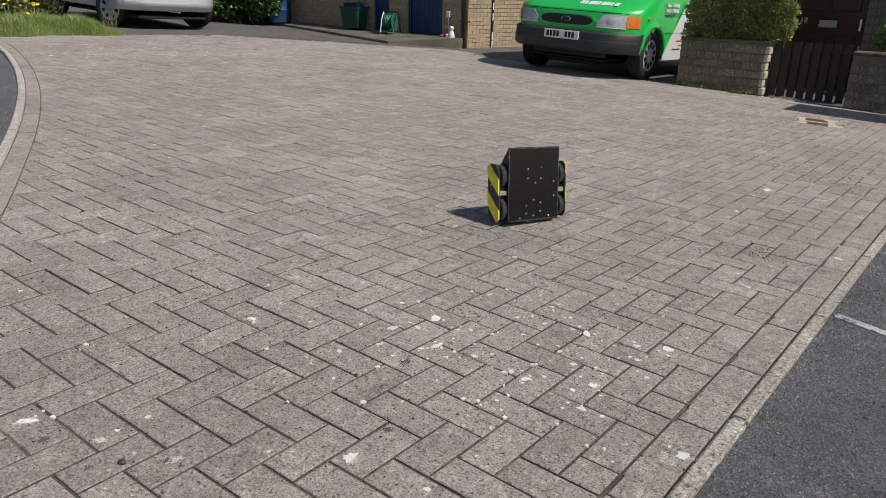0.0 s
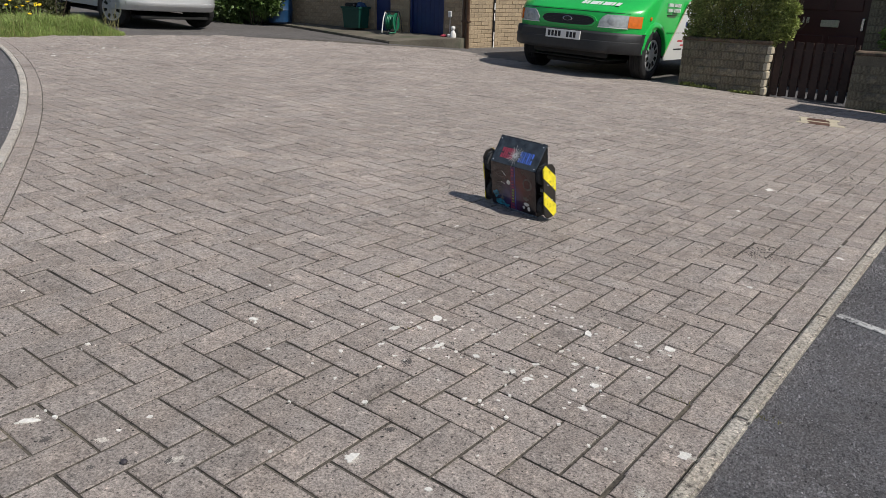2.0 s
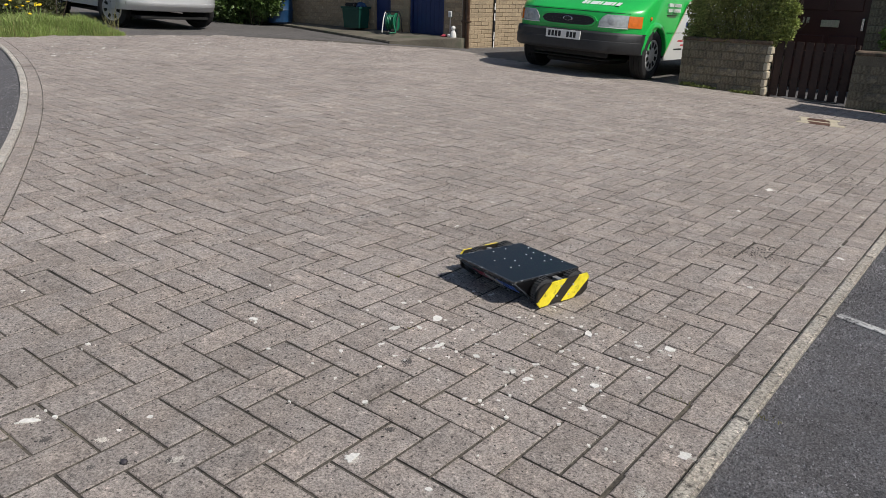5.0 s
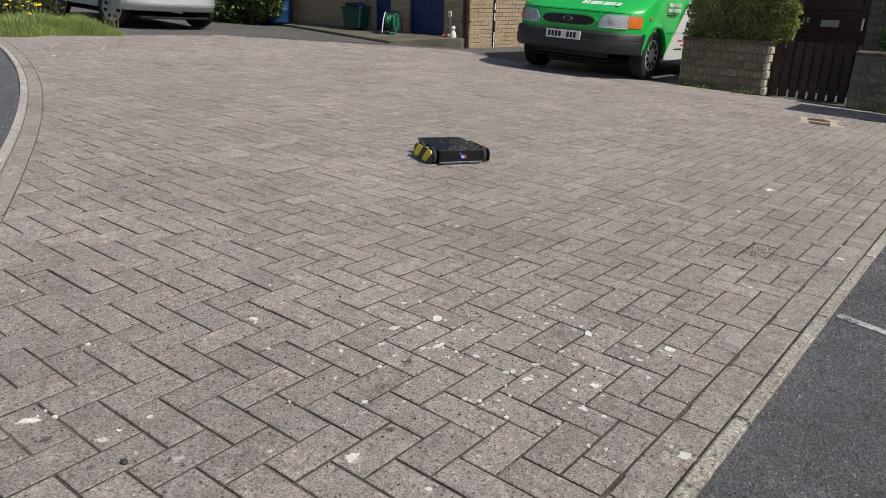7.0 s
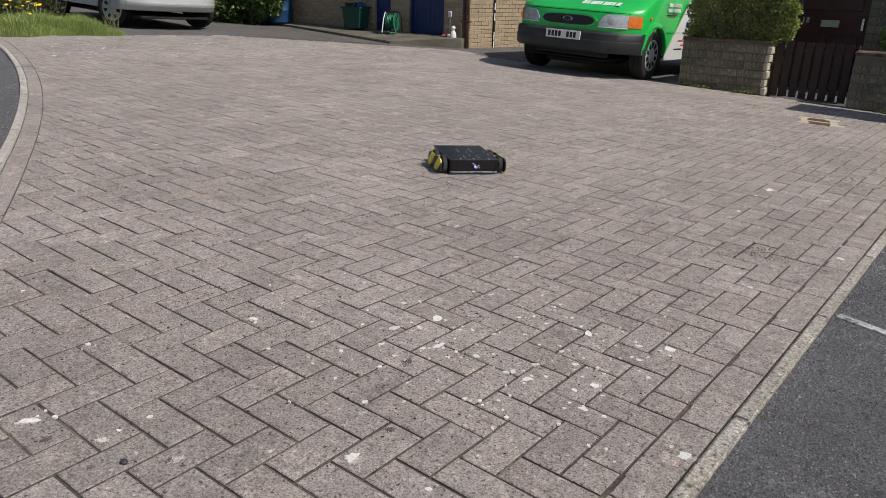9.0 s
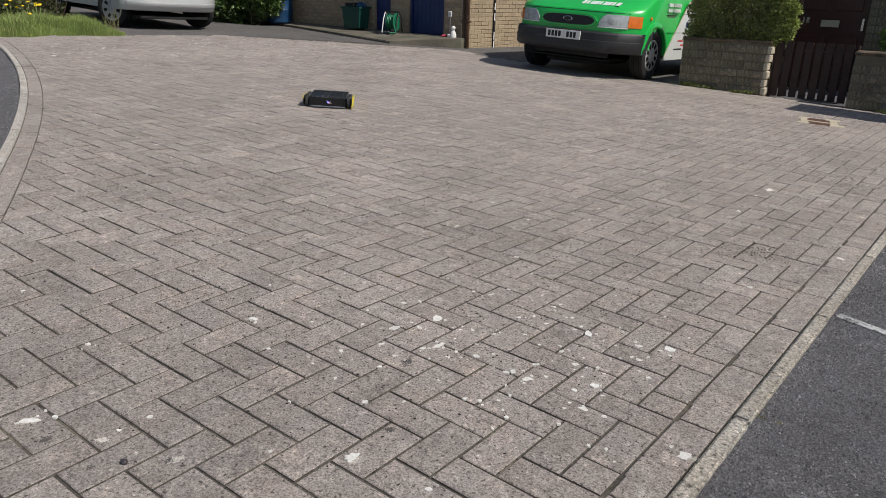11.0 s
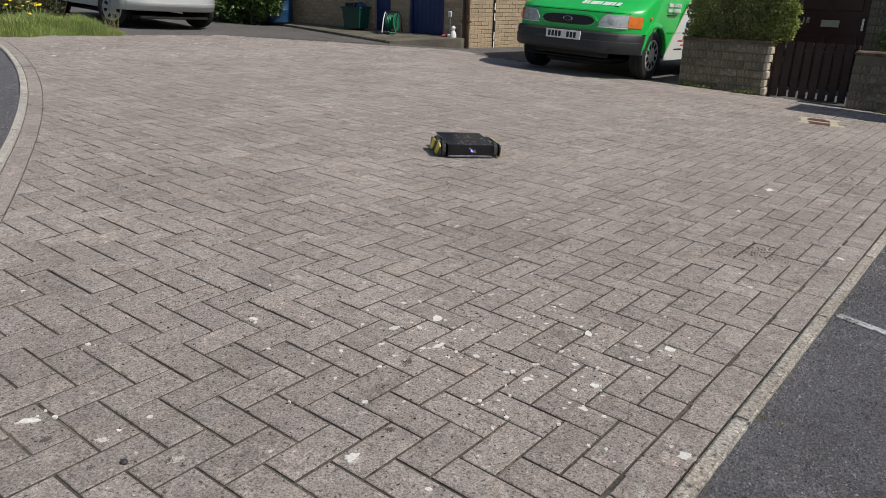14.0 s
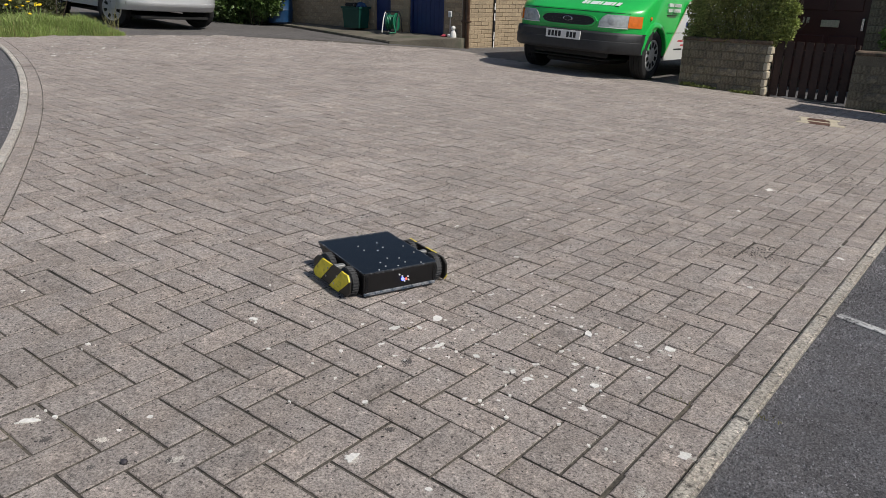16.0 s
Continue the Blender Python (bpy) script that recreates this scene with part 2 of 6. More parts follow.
def part(name, bm, material, parent, label="", smooth=0.0, m=None):
    """One mesh object under a thing or under one of its parts."""
    ob = new(name, mesh_of(name, bm, material, smooth))
    ob.parent = parent
    if m is not None:
        ob.matrix_basis = m
    return tagged(ob, label)


def thing(name, label, category, m=None, group="", kind=""):
    ob = new(name)
    ob.empty_display_size = 0.1
    if m is not None:
        ob.matrix_basis = m
    return tagged(ob, label, category, group, kind)


def sheet(name, verts, faces, material, parent=None):
    me = bpy.data.meshes.new(name)
    me.from_pydata(verts, [], faces)
    me.materials.append(material)
    ob = new(name, me)
    ob.parent = parent
    return ob


def bars(bm, x, z, height, widths, y=0.0, thick=0.002, gap=0.35):
    """A row of plain upright bars in the xz plane, standing in for writing."""
    for w in widths:
        box(bm, x, x + w, y - thick, y, z, z + height)
        x += w + gap * height


# ---- ground ----
yard = thing("ground", "gently sloping asphalt and paved yard between brick houses", "ground", SLOPE, kind="structure")
U = 0.1025            # half a paving block with its joint
BORDER_START = -2.443   # where the straight border course begins
KERB_C, KERB_R = Vector((-16.28, -23.168)), 26.790


def dip(x, y):
    """The paving falls off to the bent kerb, more so towards its near end."""
    d = math.hypot(x - KERB_C.x, y - KERB_C.y) - KERB_R
    fall = max(0.0, 1.38 - d) ** 2 * max(0.0, min(0.06, 0.0758 + 0.0233 * x))
    fall *= min(1.0, max(0.0, (0.28 - x) / 0.4)) * min(1.0, max(0.0, (y + 2.0) / 0.8))
    return -0.07 * (1 - math.exp(-fall / 0.07))



def inside(poly, x, y):
    hit = False
    for (ax, ay), (bx, by) in zip(poly, poly[1:] + poly[:1]):
        if (ay > y) != (by > y) and x < ax + (bx - ax) * (y - ay) / (by - ay):
            hit = not hit
    return hit


FIELD = [(0.3, -3.0), (0.3, 8.62), (-2.0, 8.62), (-6.4, 8.85), (-7.35, 9.45), (-8.2, 8.72), (-8.8, 8.45), (-9.46, 7.5), (-10.0, 6.5), (-10.15, 5.0), (-10.0, 3.0), (-9.0, 2.2), (-3.0, -3.0)]


def in_field(x, y):
    return inside(FIELD, x, y) and (Vector((x, y)) - KERB_C).length > KERB_R + 0.102 and x < 0.2


def make_ground():
    s, e = -0.012, 200.0
    # grid lines close together near the yard, wide apart far off
    line = [-e, -120, -60, -30, -18, -12, -9] + [-7 + 0.2 * i for i in range(56)] + [5, 7, 10, 16, 30, 60, 120, e]
    n = len(line) - 1

    def low(x, y):
        edge = math.hypot(x - KERB_C.x, y - KERB_C.y) - KERB_R
        return s + dip(x, y) * (1.0 if edge < 0 else 1.25) - (0.02 if 0.1 < edge and x < 0.2 and -1.6 < y < 3 else 0.0)
    verts = [(x, y, low(x, y)) for y in line for x in line]
    faces = [(j * (n + 1) + i, j * (n + 1) + i + 1, (j + 1) * (n + 1) + i + 1, (j + 1) * (n + 1) + i) for j in range(n) for i in range(n)]
    tagged(sheet("asphalt", verts, faces, ASPHALT, yard), "dark coarse asphalt road surface")
    bm = bmesh.new()
    box(bm, -16.5, -2.9, 3.5, 16.0, -0.05, -0.009)
    part("driveway", bm, DRIVE, yard, "worn grey tarmac driveway before the garages")


make_ground()
pavement = thing("pavement", "grey concrete blocks laid in a herringbone pattern", "pavement", SLOPE, kind="structure")


def make_bed():
    # sandy bed that the blocks lie in, a strip for each step along the kerb
    a0, a1 = math.atan2(2.9 - KERB_C.y, -10.2 - KERB_C.x), math.atan2(-2.0 - KERB_C.y, 0.0 - KERB_C.x)
    bend = [(KERB_C.x + (KERB_R - 0.02) * math.cos(a0 + (a1 - a0) * i / 24), KERB_C.y + (KERB_R - 0.02) * math.sin(a0 + (a1 - a0) * i / 24)) for i in range(25)]
    bm = bmesh.new()
    f = bm.faces.new([bm.verts.new((x, y, 0)) for x, y in FIELD[1:10] + bend + [(0.31, -2.2)]])
    bmesh.ops.triangulate(bm, faces=[f])
    for axis, values in ((0, [-3.2 + 0.1 * i for i in range(35)]), (1, [-1.6 + 0.1 * i for i in range(32)])):
        for v in values:
            no = Vector((1, 0, 0)) if axis == 0 else Vector((0, 1, 0))
            bmesh.ops.bisect_plane(bm, geom=bm.verts[:] + bm.edges[:] + bm.faces[:], plane_co=no * v, plane_no=no)
    for v in bm.verts:
        v.co.z = dip(v.co.x, v.co.y) - 0.0062
    part("joint_bed", bm, JOINT, pavement, "dark sandy joints with specks of moss")
    # edging along the straight side, its joints a little open and its tops not quite level
    rng = random.Random(15)
    bm = bmesh.new()
    y = -3.125
    while y < 8.3:
        shift, drop = rng.uniform(-0.0015, 0.0015), rng.uniform(-0.0015, 0.0015)
        box(bm, 0.3135 + shift, 0.3565 + shift, y + 0.003, y + 0.912, -0.10, 0.003 + drop, 0.006, segments=2)
        y += 0.915
    part("edging", bm, EDGING, pavement, "pale concrete edging strip", smooth=30)
    # bent kerb along the curved side
    bm = bmesh.new()
    steps = 40
    for i in range(steps):
        b0, b1 = a0 + (a1 - a0) * i / steps, a0 + (a1 - a0) * (i + 0.99) / steps
        q = []
        for ang in (b0, b1):
            for r in (KERB_R - 0.052, KERB_R):
                q.append((KERB_C.x + r * math.cos(ang), KERB_C.y + r * math.sin(ang)))
        z = dip((q[0][0] + q[3][0]) / 2, (q[0][1] + q[3][1]) / 2)
        prism(bm, [q[0], q[1], q[3], q[2]], z - 0.1, z + 0.009, "z", 0.006)
    part("kerb", bm, KERB, pavement, "pale curved kerb stones", smooth=30)


make_bed()


def block_mesh(name, sx, sy, material):
    """A paving block with a chamfered top, its corner at the origin."""
    g, c, d = 0.0034, 0.0026, 0.03
    rings = [[(g, g, -d), (sx - g, g, -d), (sx - g, sy - g, -d), (g, sy - g, -d)],
             [(g, g, -0.0026), (sx - g, g, -0.0026), (sx - g, sy - g, -0.0026), (g, sy - g, -0.0026)],
             [(g + c, g + c, 0), (sx - g - c, g + c, 0), (sx - g - c, sy - g - c, 0), (g + c, sy - g - c, 0)]]
    verts = [v for r in rings for v in r]
    faces = [(8, 9, 10, 11)]
    for k in (0, 4):
        for i in range(4):
            j = (i + 1) % 4
            faces.append((k + i, k + j, k + 4 + j, k + 4 + i))
    return verts, faces


def cut_block(x, y, w, h):
    """The rest of a block that the border course along the bent kerb cuts off: its outline from above."""
    c = Vector((x + w / 2, y + h / 2))
    no = (c - KERB_C).normalized()
    co = KERB_C + no * (KERB_R + 0.104)
    poly = [Vector(p) for p in ((x + 0.0028, y + 0.0028), (x + w - 0.0028, y + 0.0028), (x + w - 0.0028, y + h - 0.0028), (x + 0.0028, y + h - 0.0028))]
    out = []
    for p, q in zip(poly, poly[1:] + poly[:1]):
        a, b = (p - co).dot(no), (q - co).dot(no)
        if a >= 0:
            out.append(p)
        if (a >= 0) != (b >= 0):
            out.append(p.lerp(q, a / (a - b)))
    return out


SIDES = [0, 1, 1, 1, 1, 0, 0, 0, 0]      # which faces of a block take the darker side colour


def darken_sides(ob, marks):
    ob.data.materials.append(DARK_SIDE)
    ob.data.polygons.foreach_set("material_index", marks)
    return ob


def make_pavers():
    rng = random.Random(4)
    long_x, long_y = block_mesh("x", 2 * U, U, PAVER), block_mesh("y", U, 2 * U, PAVER)
    half = block_mesh("h", U, U, PAVER)
    meshes = {}
    for key, (v, f) in (("x", long_x), ("y", long_y)):
        me = bpy.data.meshes.new("paving_block")
        me.from_pydata(v, [], f)
        me.materials.append(PAVER)
        me.materials.append(DARK_SIDE)
        me.polygons.foreach_set("material_index", SIDES)
        meshes[key] = me
    near, verts, faces, marks = [], [], [], []
    spots = []
    for j in range(-40, 60):
        for i in range(-110, 110):
            # a block along y with its corner at (i, i) + j (2, -2), and its neighbour along x
            spots.append(("y", i + 2 * j, i - 2 * j, 1, 2))
            spots.append(("x", i + 2 * j, i - 2 * j - 1, 2, 1))
    for key, a, b, w, h in spots:
        x, y = a * U, b * U
        if not (-10.5 < x < 0.3 and -2.2 < y < 9.6):
            continue
        mx, my = x + min(w * U / 2, 0.19 - x), y + h * U / 2
        # blocks that the border along the kerb cuts
        gaps = [math.hypot(px - KERB_C.x, py - KERB_C.y) - KERB_R - 0.104 for px, py in ((x, y), (x + w * U, y), (x, y + h * U), (x + w * U, y + h * U))]
        if max(gaps) < 0.02 or not inside(FIELD, mx, my) or mx > 0.2:
            continue
        if min(gaps) < 0:
            poly = cut_block(x, y, w * U, h * U)
            if len(poly) < 3:
                continue
            n, k = len(verts), len(poly)
            c = sum(poly, Vector((0, 0))) / k
            for z, pull in ((-0.03, 0.0), (-0.0026, 0.0), (0.0, 0.0026)):
                for p in poly:
                    d = c - p
                    q = p + d * min(0.5, pull * 1.4 / max(d.length, 0.001))
                    verts.append((q.x, q.y, z + dip(p.x, p.y)))
            faces.append(tuple(n + 2 * k + i for i in range(k)))
            for r in (0, k):
                faces += [(n + r + i, n + r + (i + 1) % k, n + r + k + (i + 1) % k, n + r + k + i) for i in range(k)]
            marks += [0] + [1] * k + [0] * k
            continue
        if x + w * U > 0.207:                       # the field ends at the border course
            if key == "x":
                v, f = half
                n = len(verts)
                verts += [(x + p[0], y + p[1], p[2]) for p in v]
                faces += [tuple(n + i for i in q) for q in f]
                marks += SIDES
                continue
        # each block lies as the yard does there, a little uneven
        cx, cy = x + w * U / 2, y + h * U / 2
        gx, gy = (dip(cx + 0.02, cy) - dip(cx - 0.02, cy)) / 0.04, (dip(cx, cy + 0.02) - dip(cx, cy - 0.02)) / 0.04
        tilt = (rng.gauss(0, 0.0035) + gx, rng.gauss(0, 0.0035) + gy, rng.gauss(0, 0.0007) - 0.0003 + dip(cx, cy))
        if -2.05 < x < 0.25 and -0.75 < y < 1.95 and len(near) < 300:
            near.append((key, x, y, tilt, w, h))
        else:
            v, f = long_x if key == "x" else long_y
            n = len(verts)
            verts += [(x + p[0], y + p[1], p[2] + tilt[2] + (p[0] - w * U / 2) * tilt[0] + (p[1] - h * U / 2) * tilt[1]) for p in v]
            faces += [tuple(n + i for i in q) for q in f]
            marks += SIDES
    for key, x, y, tilt, w, h in near:
        ob = new("paving_block", meshes[key])
        ob.parent = pavement
        c = Vector((w * U / 2, h * U / 2, 0))
        ob.matrix_basis = Matrix.Translation(Vector((x, y, tilt[2])) + c) @ Euler((tilt[1], -tilt[0], 0)).to_matrix().to_4x4() @ Matrix.Translation(-c)
    tagged(darken_sides(sheet("block_field", verts, faces, PAVER_FAR, pavement), marks), "herringbone field of grey concrete blocks", kind="stuff")
    # border courses, blocks end to end along the edging and along the kerb
    verts, faces = [], []
    y = BORDER_START
    v0, f0 = long_y
    while y < 8.4:
        n = len(verts)
        dz, lean = rng.gauss(0, 0.001), rng.gauss(0, 0.006)
        verts += [(0.2105 + p[0] * 0.99, y + p[1], p[2] + dz + lean * (p[0] - 0.05)) for p in v0]
        faces += [tuple(n + i for i in q) for q in f0]
        y += 2 * U
    step = 2 * U / (KERB_R + 0.05)
    for k in range(-40, 110):
        ang = math.atan2(2.0 - KERB_C.y, -7.2 - KERB_C.x) - (k - 30) * step
        x, y = KERB_C.x + KERB_R * math.cos(ang), KERB_C.y + KERB_R * math.sin(ang)
        if not -10 < x < -0.1:
            continue
        m = Matrix.Translation((x, y, 0.001 + rng.gauss(0, 0.0008))) @ Matrix.Rotation(ang, 4, "Z")
        n = len(verts)
        for p in v0:
            q = m @ Vector((p[0] * 0.99 + 0.001, p[1], p[2]))
            verts.append((q.x, q.y, q.z + dip(q.x, q.y)))
        faces += [tuple(n + i for i in q) for q in f0]
    tagged(darken_sides(sheet("border_course", verts, faces, PAVER_FAR, pavement), SIDES * (len(faces) // 9)), "single border course of grey concrete blocks", kind="stuff")


# ---- houses and walls ----
def running_bond(parent, name, origin, along, up, out, length, height, unit, course, depth, mesh_mat, rng, skip=(), jitter=0.0, random_len=None, proud=0.004):
    """Rows of bricks on a wall face: each brick an object on a shared mesh."""
    along, up, out = Vector(along), Vector(up), Vector(out)
    shared = {}
    rows = int(height / course)
    for r in range(rows):
        s = -(r % 2) * unit / 2
        while s < length:
            w = unit if random_len is None else rng.choice(random_len)
            a, b = max(s, 0), min(s + w, length)
            s += w
            if b - a < 0.03:
                continue
            z = r * course
            if any(a < q[1] - 0.01 and b > q[0] + 0.01 and z < q[3] - 0.02 and z + course > q[2] + 0.02 for q in skip):
                continue
            key = round(b - a, 3)
            if key not in shared:
                bm = bmesh.new()
                box(bm, 0.005, key - 0.005, 0, depth, 0.005, course - 0.005, 0.004)
                shared[key] = mesh_of(name, bm, mesh_mat)
            ob = new(name, shared[key])
            ob.parent = parent
            p = Vector(origin) + along * a + up * z + out * rng.uniform(-jitter, jitter)
            m = Matrix((along, out, up)).transposed().to_4x4()
            m.translation = p - out * (depth - proud)
            ob.matrix_basis = m


def slab_front(x):
    return 8.86 + 0.188 * (-8.45 - x)


def slab_rise(x, y):
    """Height of the slab's top over the yard: it ramps up to the wall and to its free end."""
    f = slab_front(x)
    a = min(max((y - f) / (9.95 - f), 0), 1) if x < -8.45 else min(max((x + 8.45) / 0.9, (y - 8.86) / 1.1), 1)
    return 0.035 + 0.135 * a


def slab_z(x, y):
    return ground_z(x, y) + slab_rise(x, y)


def make_garage():
    rng = random.Random(7)
    y0, xr = 9.95, -7.54
    g = thing("garage_house", "buff brick garage block with dark blue doors", "house")
    # wall cores with the openings left free
    door, side = (-8.92, -8.08), (-9.81, -9.40)
    zb, zt = -0.3, 2.6
    bm = bmesh.new()
    for x0, x1 in ((-17.0, side[0]), (side[1], door[0]), (door[1], xr)):
        box(bm, x0, x1, y0 + 0.004, y0 + 0.22, zb, zt)
    for x0, x1 in (side, door):
        box(bm, x0, x1, y0 + 0.004, y0 + 0.22, 2.25, zt)
    part("front_wall", bm, BRICK_MORTAR, g)
    bm = bmesh.new()
    box(bm, xr - 0.22, xr - 0.004, y0 + 0.222, 17.0, zb, zt)
    part("side_wall", bm, BRICK_MORTAR, g)
    bm = bmesh.new()
    box(bm, -17.2, xr + 0.15, y0 - 0.2, 17.2, zt + 0.003, zt + 0.15, 0.02)
    part("roof", bm, CONCRETE, g)
    d = thing("door", "dark blue boarded garage door", "door")
    d.parent = g
    bm = bmesh.new()
    box(bm, door[0] + 0.05, door[1] - 0.05, y0 + 0.07, y0 + 0.11, 0.18, 2.2, 0.003)
    part("door_leaf", bm, BLUE_PAINT, d)
    for k in range(7):
        w = (door[1] - door[0] - 0.1) / 7
        bm = bmesh.new()
        box(bm, door[0] + 0.053 + k * w, door[0] + 0.047 + (k + 1) * w, y0 + 0.06, y0 + 0.0695, 0.2, 2.19, 0.004)
        part("door_board", bm, BLUE_PAINT, d)
    bm = bmesh.new()
    box(bm, door[0], door[0] + 0.048, y0 + 0.03, y0 + 0.12, 0.15, 2.24, 0.004)
    box(bm, door[1] - 0.048, door[1], y0 + 0.03, y0 + 0.12, 0.15, 2.24, 0.004)
    part("door_frame", bm, BLUE_PAINT, d)
    bm = bmesh.new()
    box(bm, side[0], side[1], y0 + 0.05, y0 + 0.1, 0.15, 2.24, 0.004)
    box(bm, side[0] + 0.06, side[1] - 0.06, y0 + 0.035, y0 + 0.06, 0.3, 2.2, 0.01)
    part("blue_side_panel", bm, BLUE_PAINT, g, "dark blue painted side panel")
    skip = [(door[0] + 13.9, door[1] + 13.9, -1, 5), (side[0] + 13.9, side[1] + 13.9, -1, 5)]
    running_bond(g, "brick", (-13.9, y0, 0.02), (1, 0, 0), (0, 0, 1), (0, -1, 0), 13.9 + xr, 1.25, 0.225, 0.075, 0.06, BRICK_ONE, rng, skip, 0.0015)
    running_bond(g, "brick", (xr, y0 + 0.002, -0.22), (0, 1, 0), (0, 0, 1), (1, 0, 0), 3.6, 1.42, 0.225, 0.075, 0.06, BRICK_ONE, rng, (), 0.0015)
    # the raised slab before the doors
    ledge = thing("ledge", "raised concrete step along the garage front", "step", SLOPE, kind="structure")
    bm = bmesh.new()
    edge = [(-14.2, 9.90), (-11.5, slab_front(-11.5)), (-8.45, 8.86), (-7.50, 9.72), (-7.53, 9.96)]
    top = [bm.verts.new((x, y, slab_rise(x, y))) for x, y in edge]
    low = [bm.verts.new((x, y, -0.1)) for x, y in edge]
    bm.faces.new(top)
    bm.faces.new(low[::-1])
    for i in range(len(edge)):
        j = (i + 1) % len(edge)
        bm.faces.new((low[i], low[j], top[j], top[i]))
    bmesh.ops.bevel(bm, geom=[e for e in bm.edges if e.verts[0] in top and e.verts[1] in top], offset=0.012, segments=2, affect="EDGES")
    part("slab", bm, CONCRETE, ledge, "stained concrete slab with a worn edge")


make_garage()


def make_boundary():
    rng = random.Random(9)
    y0 = 8.60
    left = thing("garden_wall", "low wall of buff coursed stone below a hedge", "wall", kind="structure")
    bm = bmesh.new()
    box(bm, -2.99, -1.90, y0 + 0.004, y0 + 0.22, -0.4, 0.50)
    box(bm, -2.99, -2.78, y0 + 0.222, 12.5, -0.4, 0.50)
    part("core", bm, MORTAR, left)
    running_bond(left, "stone", (-3.0, y0, -0.26), (1, 0, 0), (0, 0, 1), (0, -1, 0), 1.07, 0.71, 0.3, 0.1, 0.05, STONE, rng, (), 0.004, (0.2, 0.28, 0.34, 0.42))
    bm = bmesh.new()
    box(bm, -3.0, -1.885, y0 - 0.008, y0 + 0.23, 0.452, 0.50, 0.014)
    part("coping", bm, COPING, left)
    # Paler than the wall stone: the sun on this end is put into the colour.
    for k in range(7):
        bm = bmesh.new()
        d = rng.uniform(-0.018, 0.012)
        box(bm, -1.935 + d, -1.872 + d, y0 - 0.006, y0 + 0.23, -0.26 + 0.1 * k + 0.002, -0.26 + 0.1 * k + 0.098, 0.012, pose(0, 0, 0, 0, 0, 0))
        part("quoin", bm, PALE_STONE, left, "end stone with sunlight painted into its pale colour")
    right = thing("garden_wall", "low wall of buff coursed stone beside the gate", "wall", kind="structure")
    bm = bmesh.new()
    box(bm, -0.93, 1.545, y0 - 0.066, y0 + 0.15, -0.5, 0.44)
    part("core", bm, MORTAR, right)
    running_bond(right, "stone", (-0.94, y0 - 0.07, -0.30), (1, 0, 0), (0, 0, 1), (0, -1, 0), 1.6, 0.7, 0.3, 0.1, 0.05, STONE, rng, (), 0.004, (0.2, 0.28, 0.34, 0.42))
    bm = bmesh.new()
    box(bm, -0.945, 1.545, y0 - 0.08, y0 + 0.16, 0.402, 0.45, 0.014)
    part("coping", bm, COPING, right)
    house = thing("house", "stone-faced house with a dark red front door", "house", Matrix.Translation((0.731, -1.254, 1.007)) @ Matrix.Scale(1.0454, 4) @ Matrix.Translation((-0.731, 1.254, -1.007)))
    hy = 9.75
    bm = bmesh.new()
    for x0, x1 in ((-2.16, -2.02), (-1.08, 5.0)):
        box(bm, x0, x1, hy + 0.004, hy + 0.25, -0.5, 3.0)
    box(bm, -2.02, -1.08, hy + 0.004, hy + 0.25, 2.0, 3.0)
    part("wall", bm, MORTAR, house)
    running_bond(house, "stone", (-1.08, hy, -0.3), (1, 0, 0), (0, 0, 1), (0, -1, 0), 1.2, 1.7, 0.3, 0.1, 0.05, STONE, rng, (), 0.004, (0.2, 0.28, 0.34, 0.42))
    running_bond(house, "stone", (-2.16, hy, -0.3), (1, 0, 0), (0, 0, 1), (0, -1, 0), 0.14, 1.7, 0.3, 0.1, 0.05, STONE, rng, (), 0.004, (0.2, 0.28, 0.34, 0.42))
    bm = bmesh.new()
    box(bm, -2.17, 5.2, hy - 0.05, 14.0, 3.003, 3.15, 0.02)
    part("roof", bm, CONCRETE, house)
    d = thing("door", "dark red panelled front door", "door")
    d.parent = house
    bm = bmesh.new()
    box(bm, -2.015, -1.085, hy + 0.10, hy + 0.15, -0.15, 1.98, 0.003)
    for x0, x1 in ((-1.93, -1.58), (-1.52, -1.17)):
        for z0, z1 in ((0.0, 0.55), (0.86, 1.8)):
            box(bm, x0, x1, hy + 0.085, hy + 0.105, z0, z1, 0.012)
    part("door_panel", bm, DARK_PAINT, d)
    bm = bmesh.new()
    box(bm, -1.64, -1.42, hy + 0.075, hy + 0.10, 0.655, 0.745, 0.006)
    part("letter_plate", bm, PALE_STONE, d, "dull brass letter plate")
    bm = bmesh.new()
    bars(bm, -1.87, 0.70, 0.07, (0.02, 0.035), hy + 0.098)
    part("number_bars", bm, PALE_STONE, d)
    bm = bmesh.new()
    box(bm, -1.16, -1.12, hy + 0.06, hy + 0.10, 0.62, 0.78, 0.008)
    part("handle", bm, CHROME, d)
    gate = thing("gate", "dark brown stained wooden picket gate", "gate")
    gy = 8.71
    for k in range(8):
        bm = bmesh.new()
        x = -1.848 + k * 0.1115
        prism(bm, [(x, -0.15 - 0.003 * k), (x + 0.085, -0.152 - 0.003 * k), (x + 0.085, 0.497), (x + 0.080, 0.503), (x + 0.005, 0.505), (x, 0.499)], gy, gy + 0.02, "y", 0.003)
        part("picket", bm, BROWN_WOOD, gate)
    for z in (-0.02, 0.33):
        bm = bmesh.new()
        box(bm, -1.855, -0.95, gy + 0.021, gy + 0.055, z, z + 0.08, 0.004)
        part("rail", bm, BROWN_WOOD, gate)
    bm = bmesh.new()
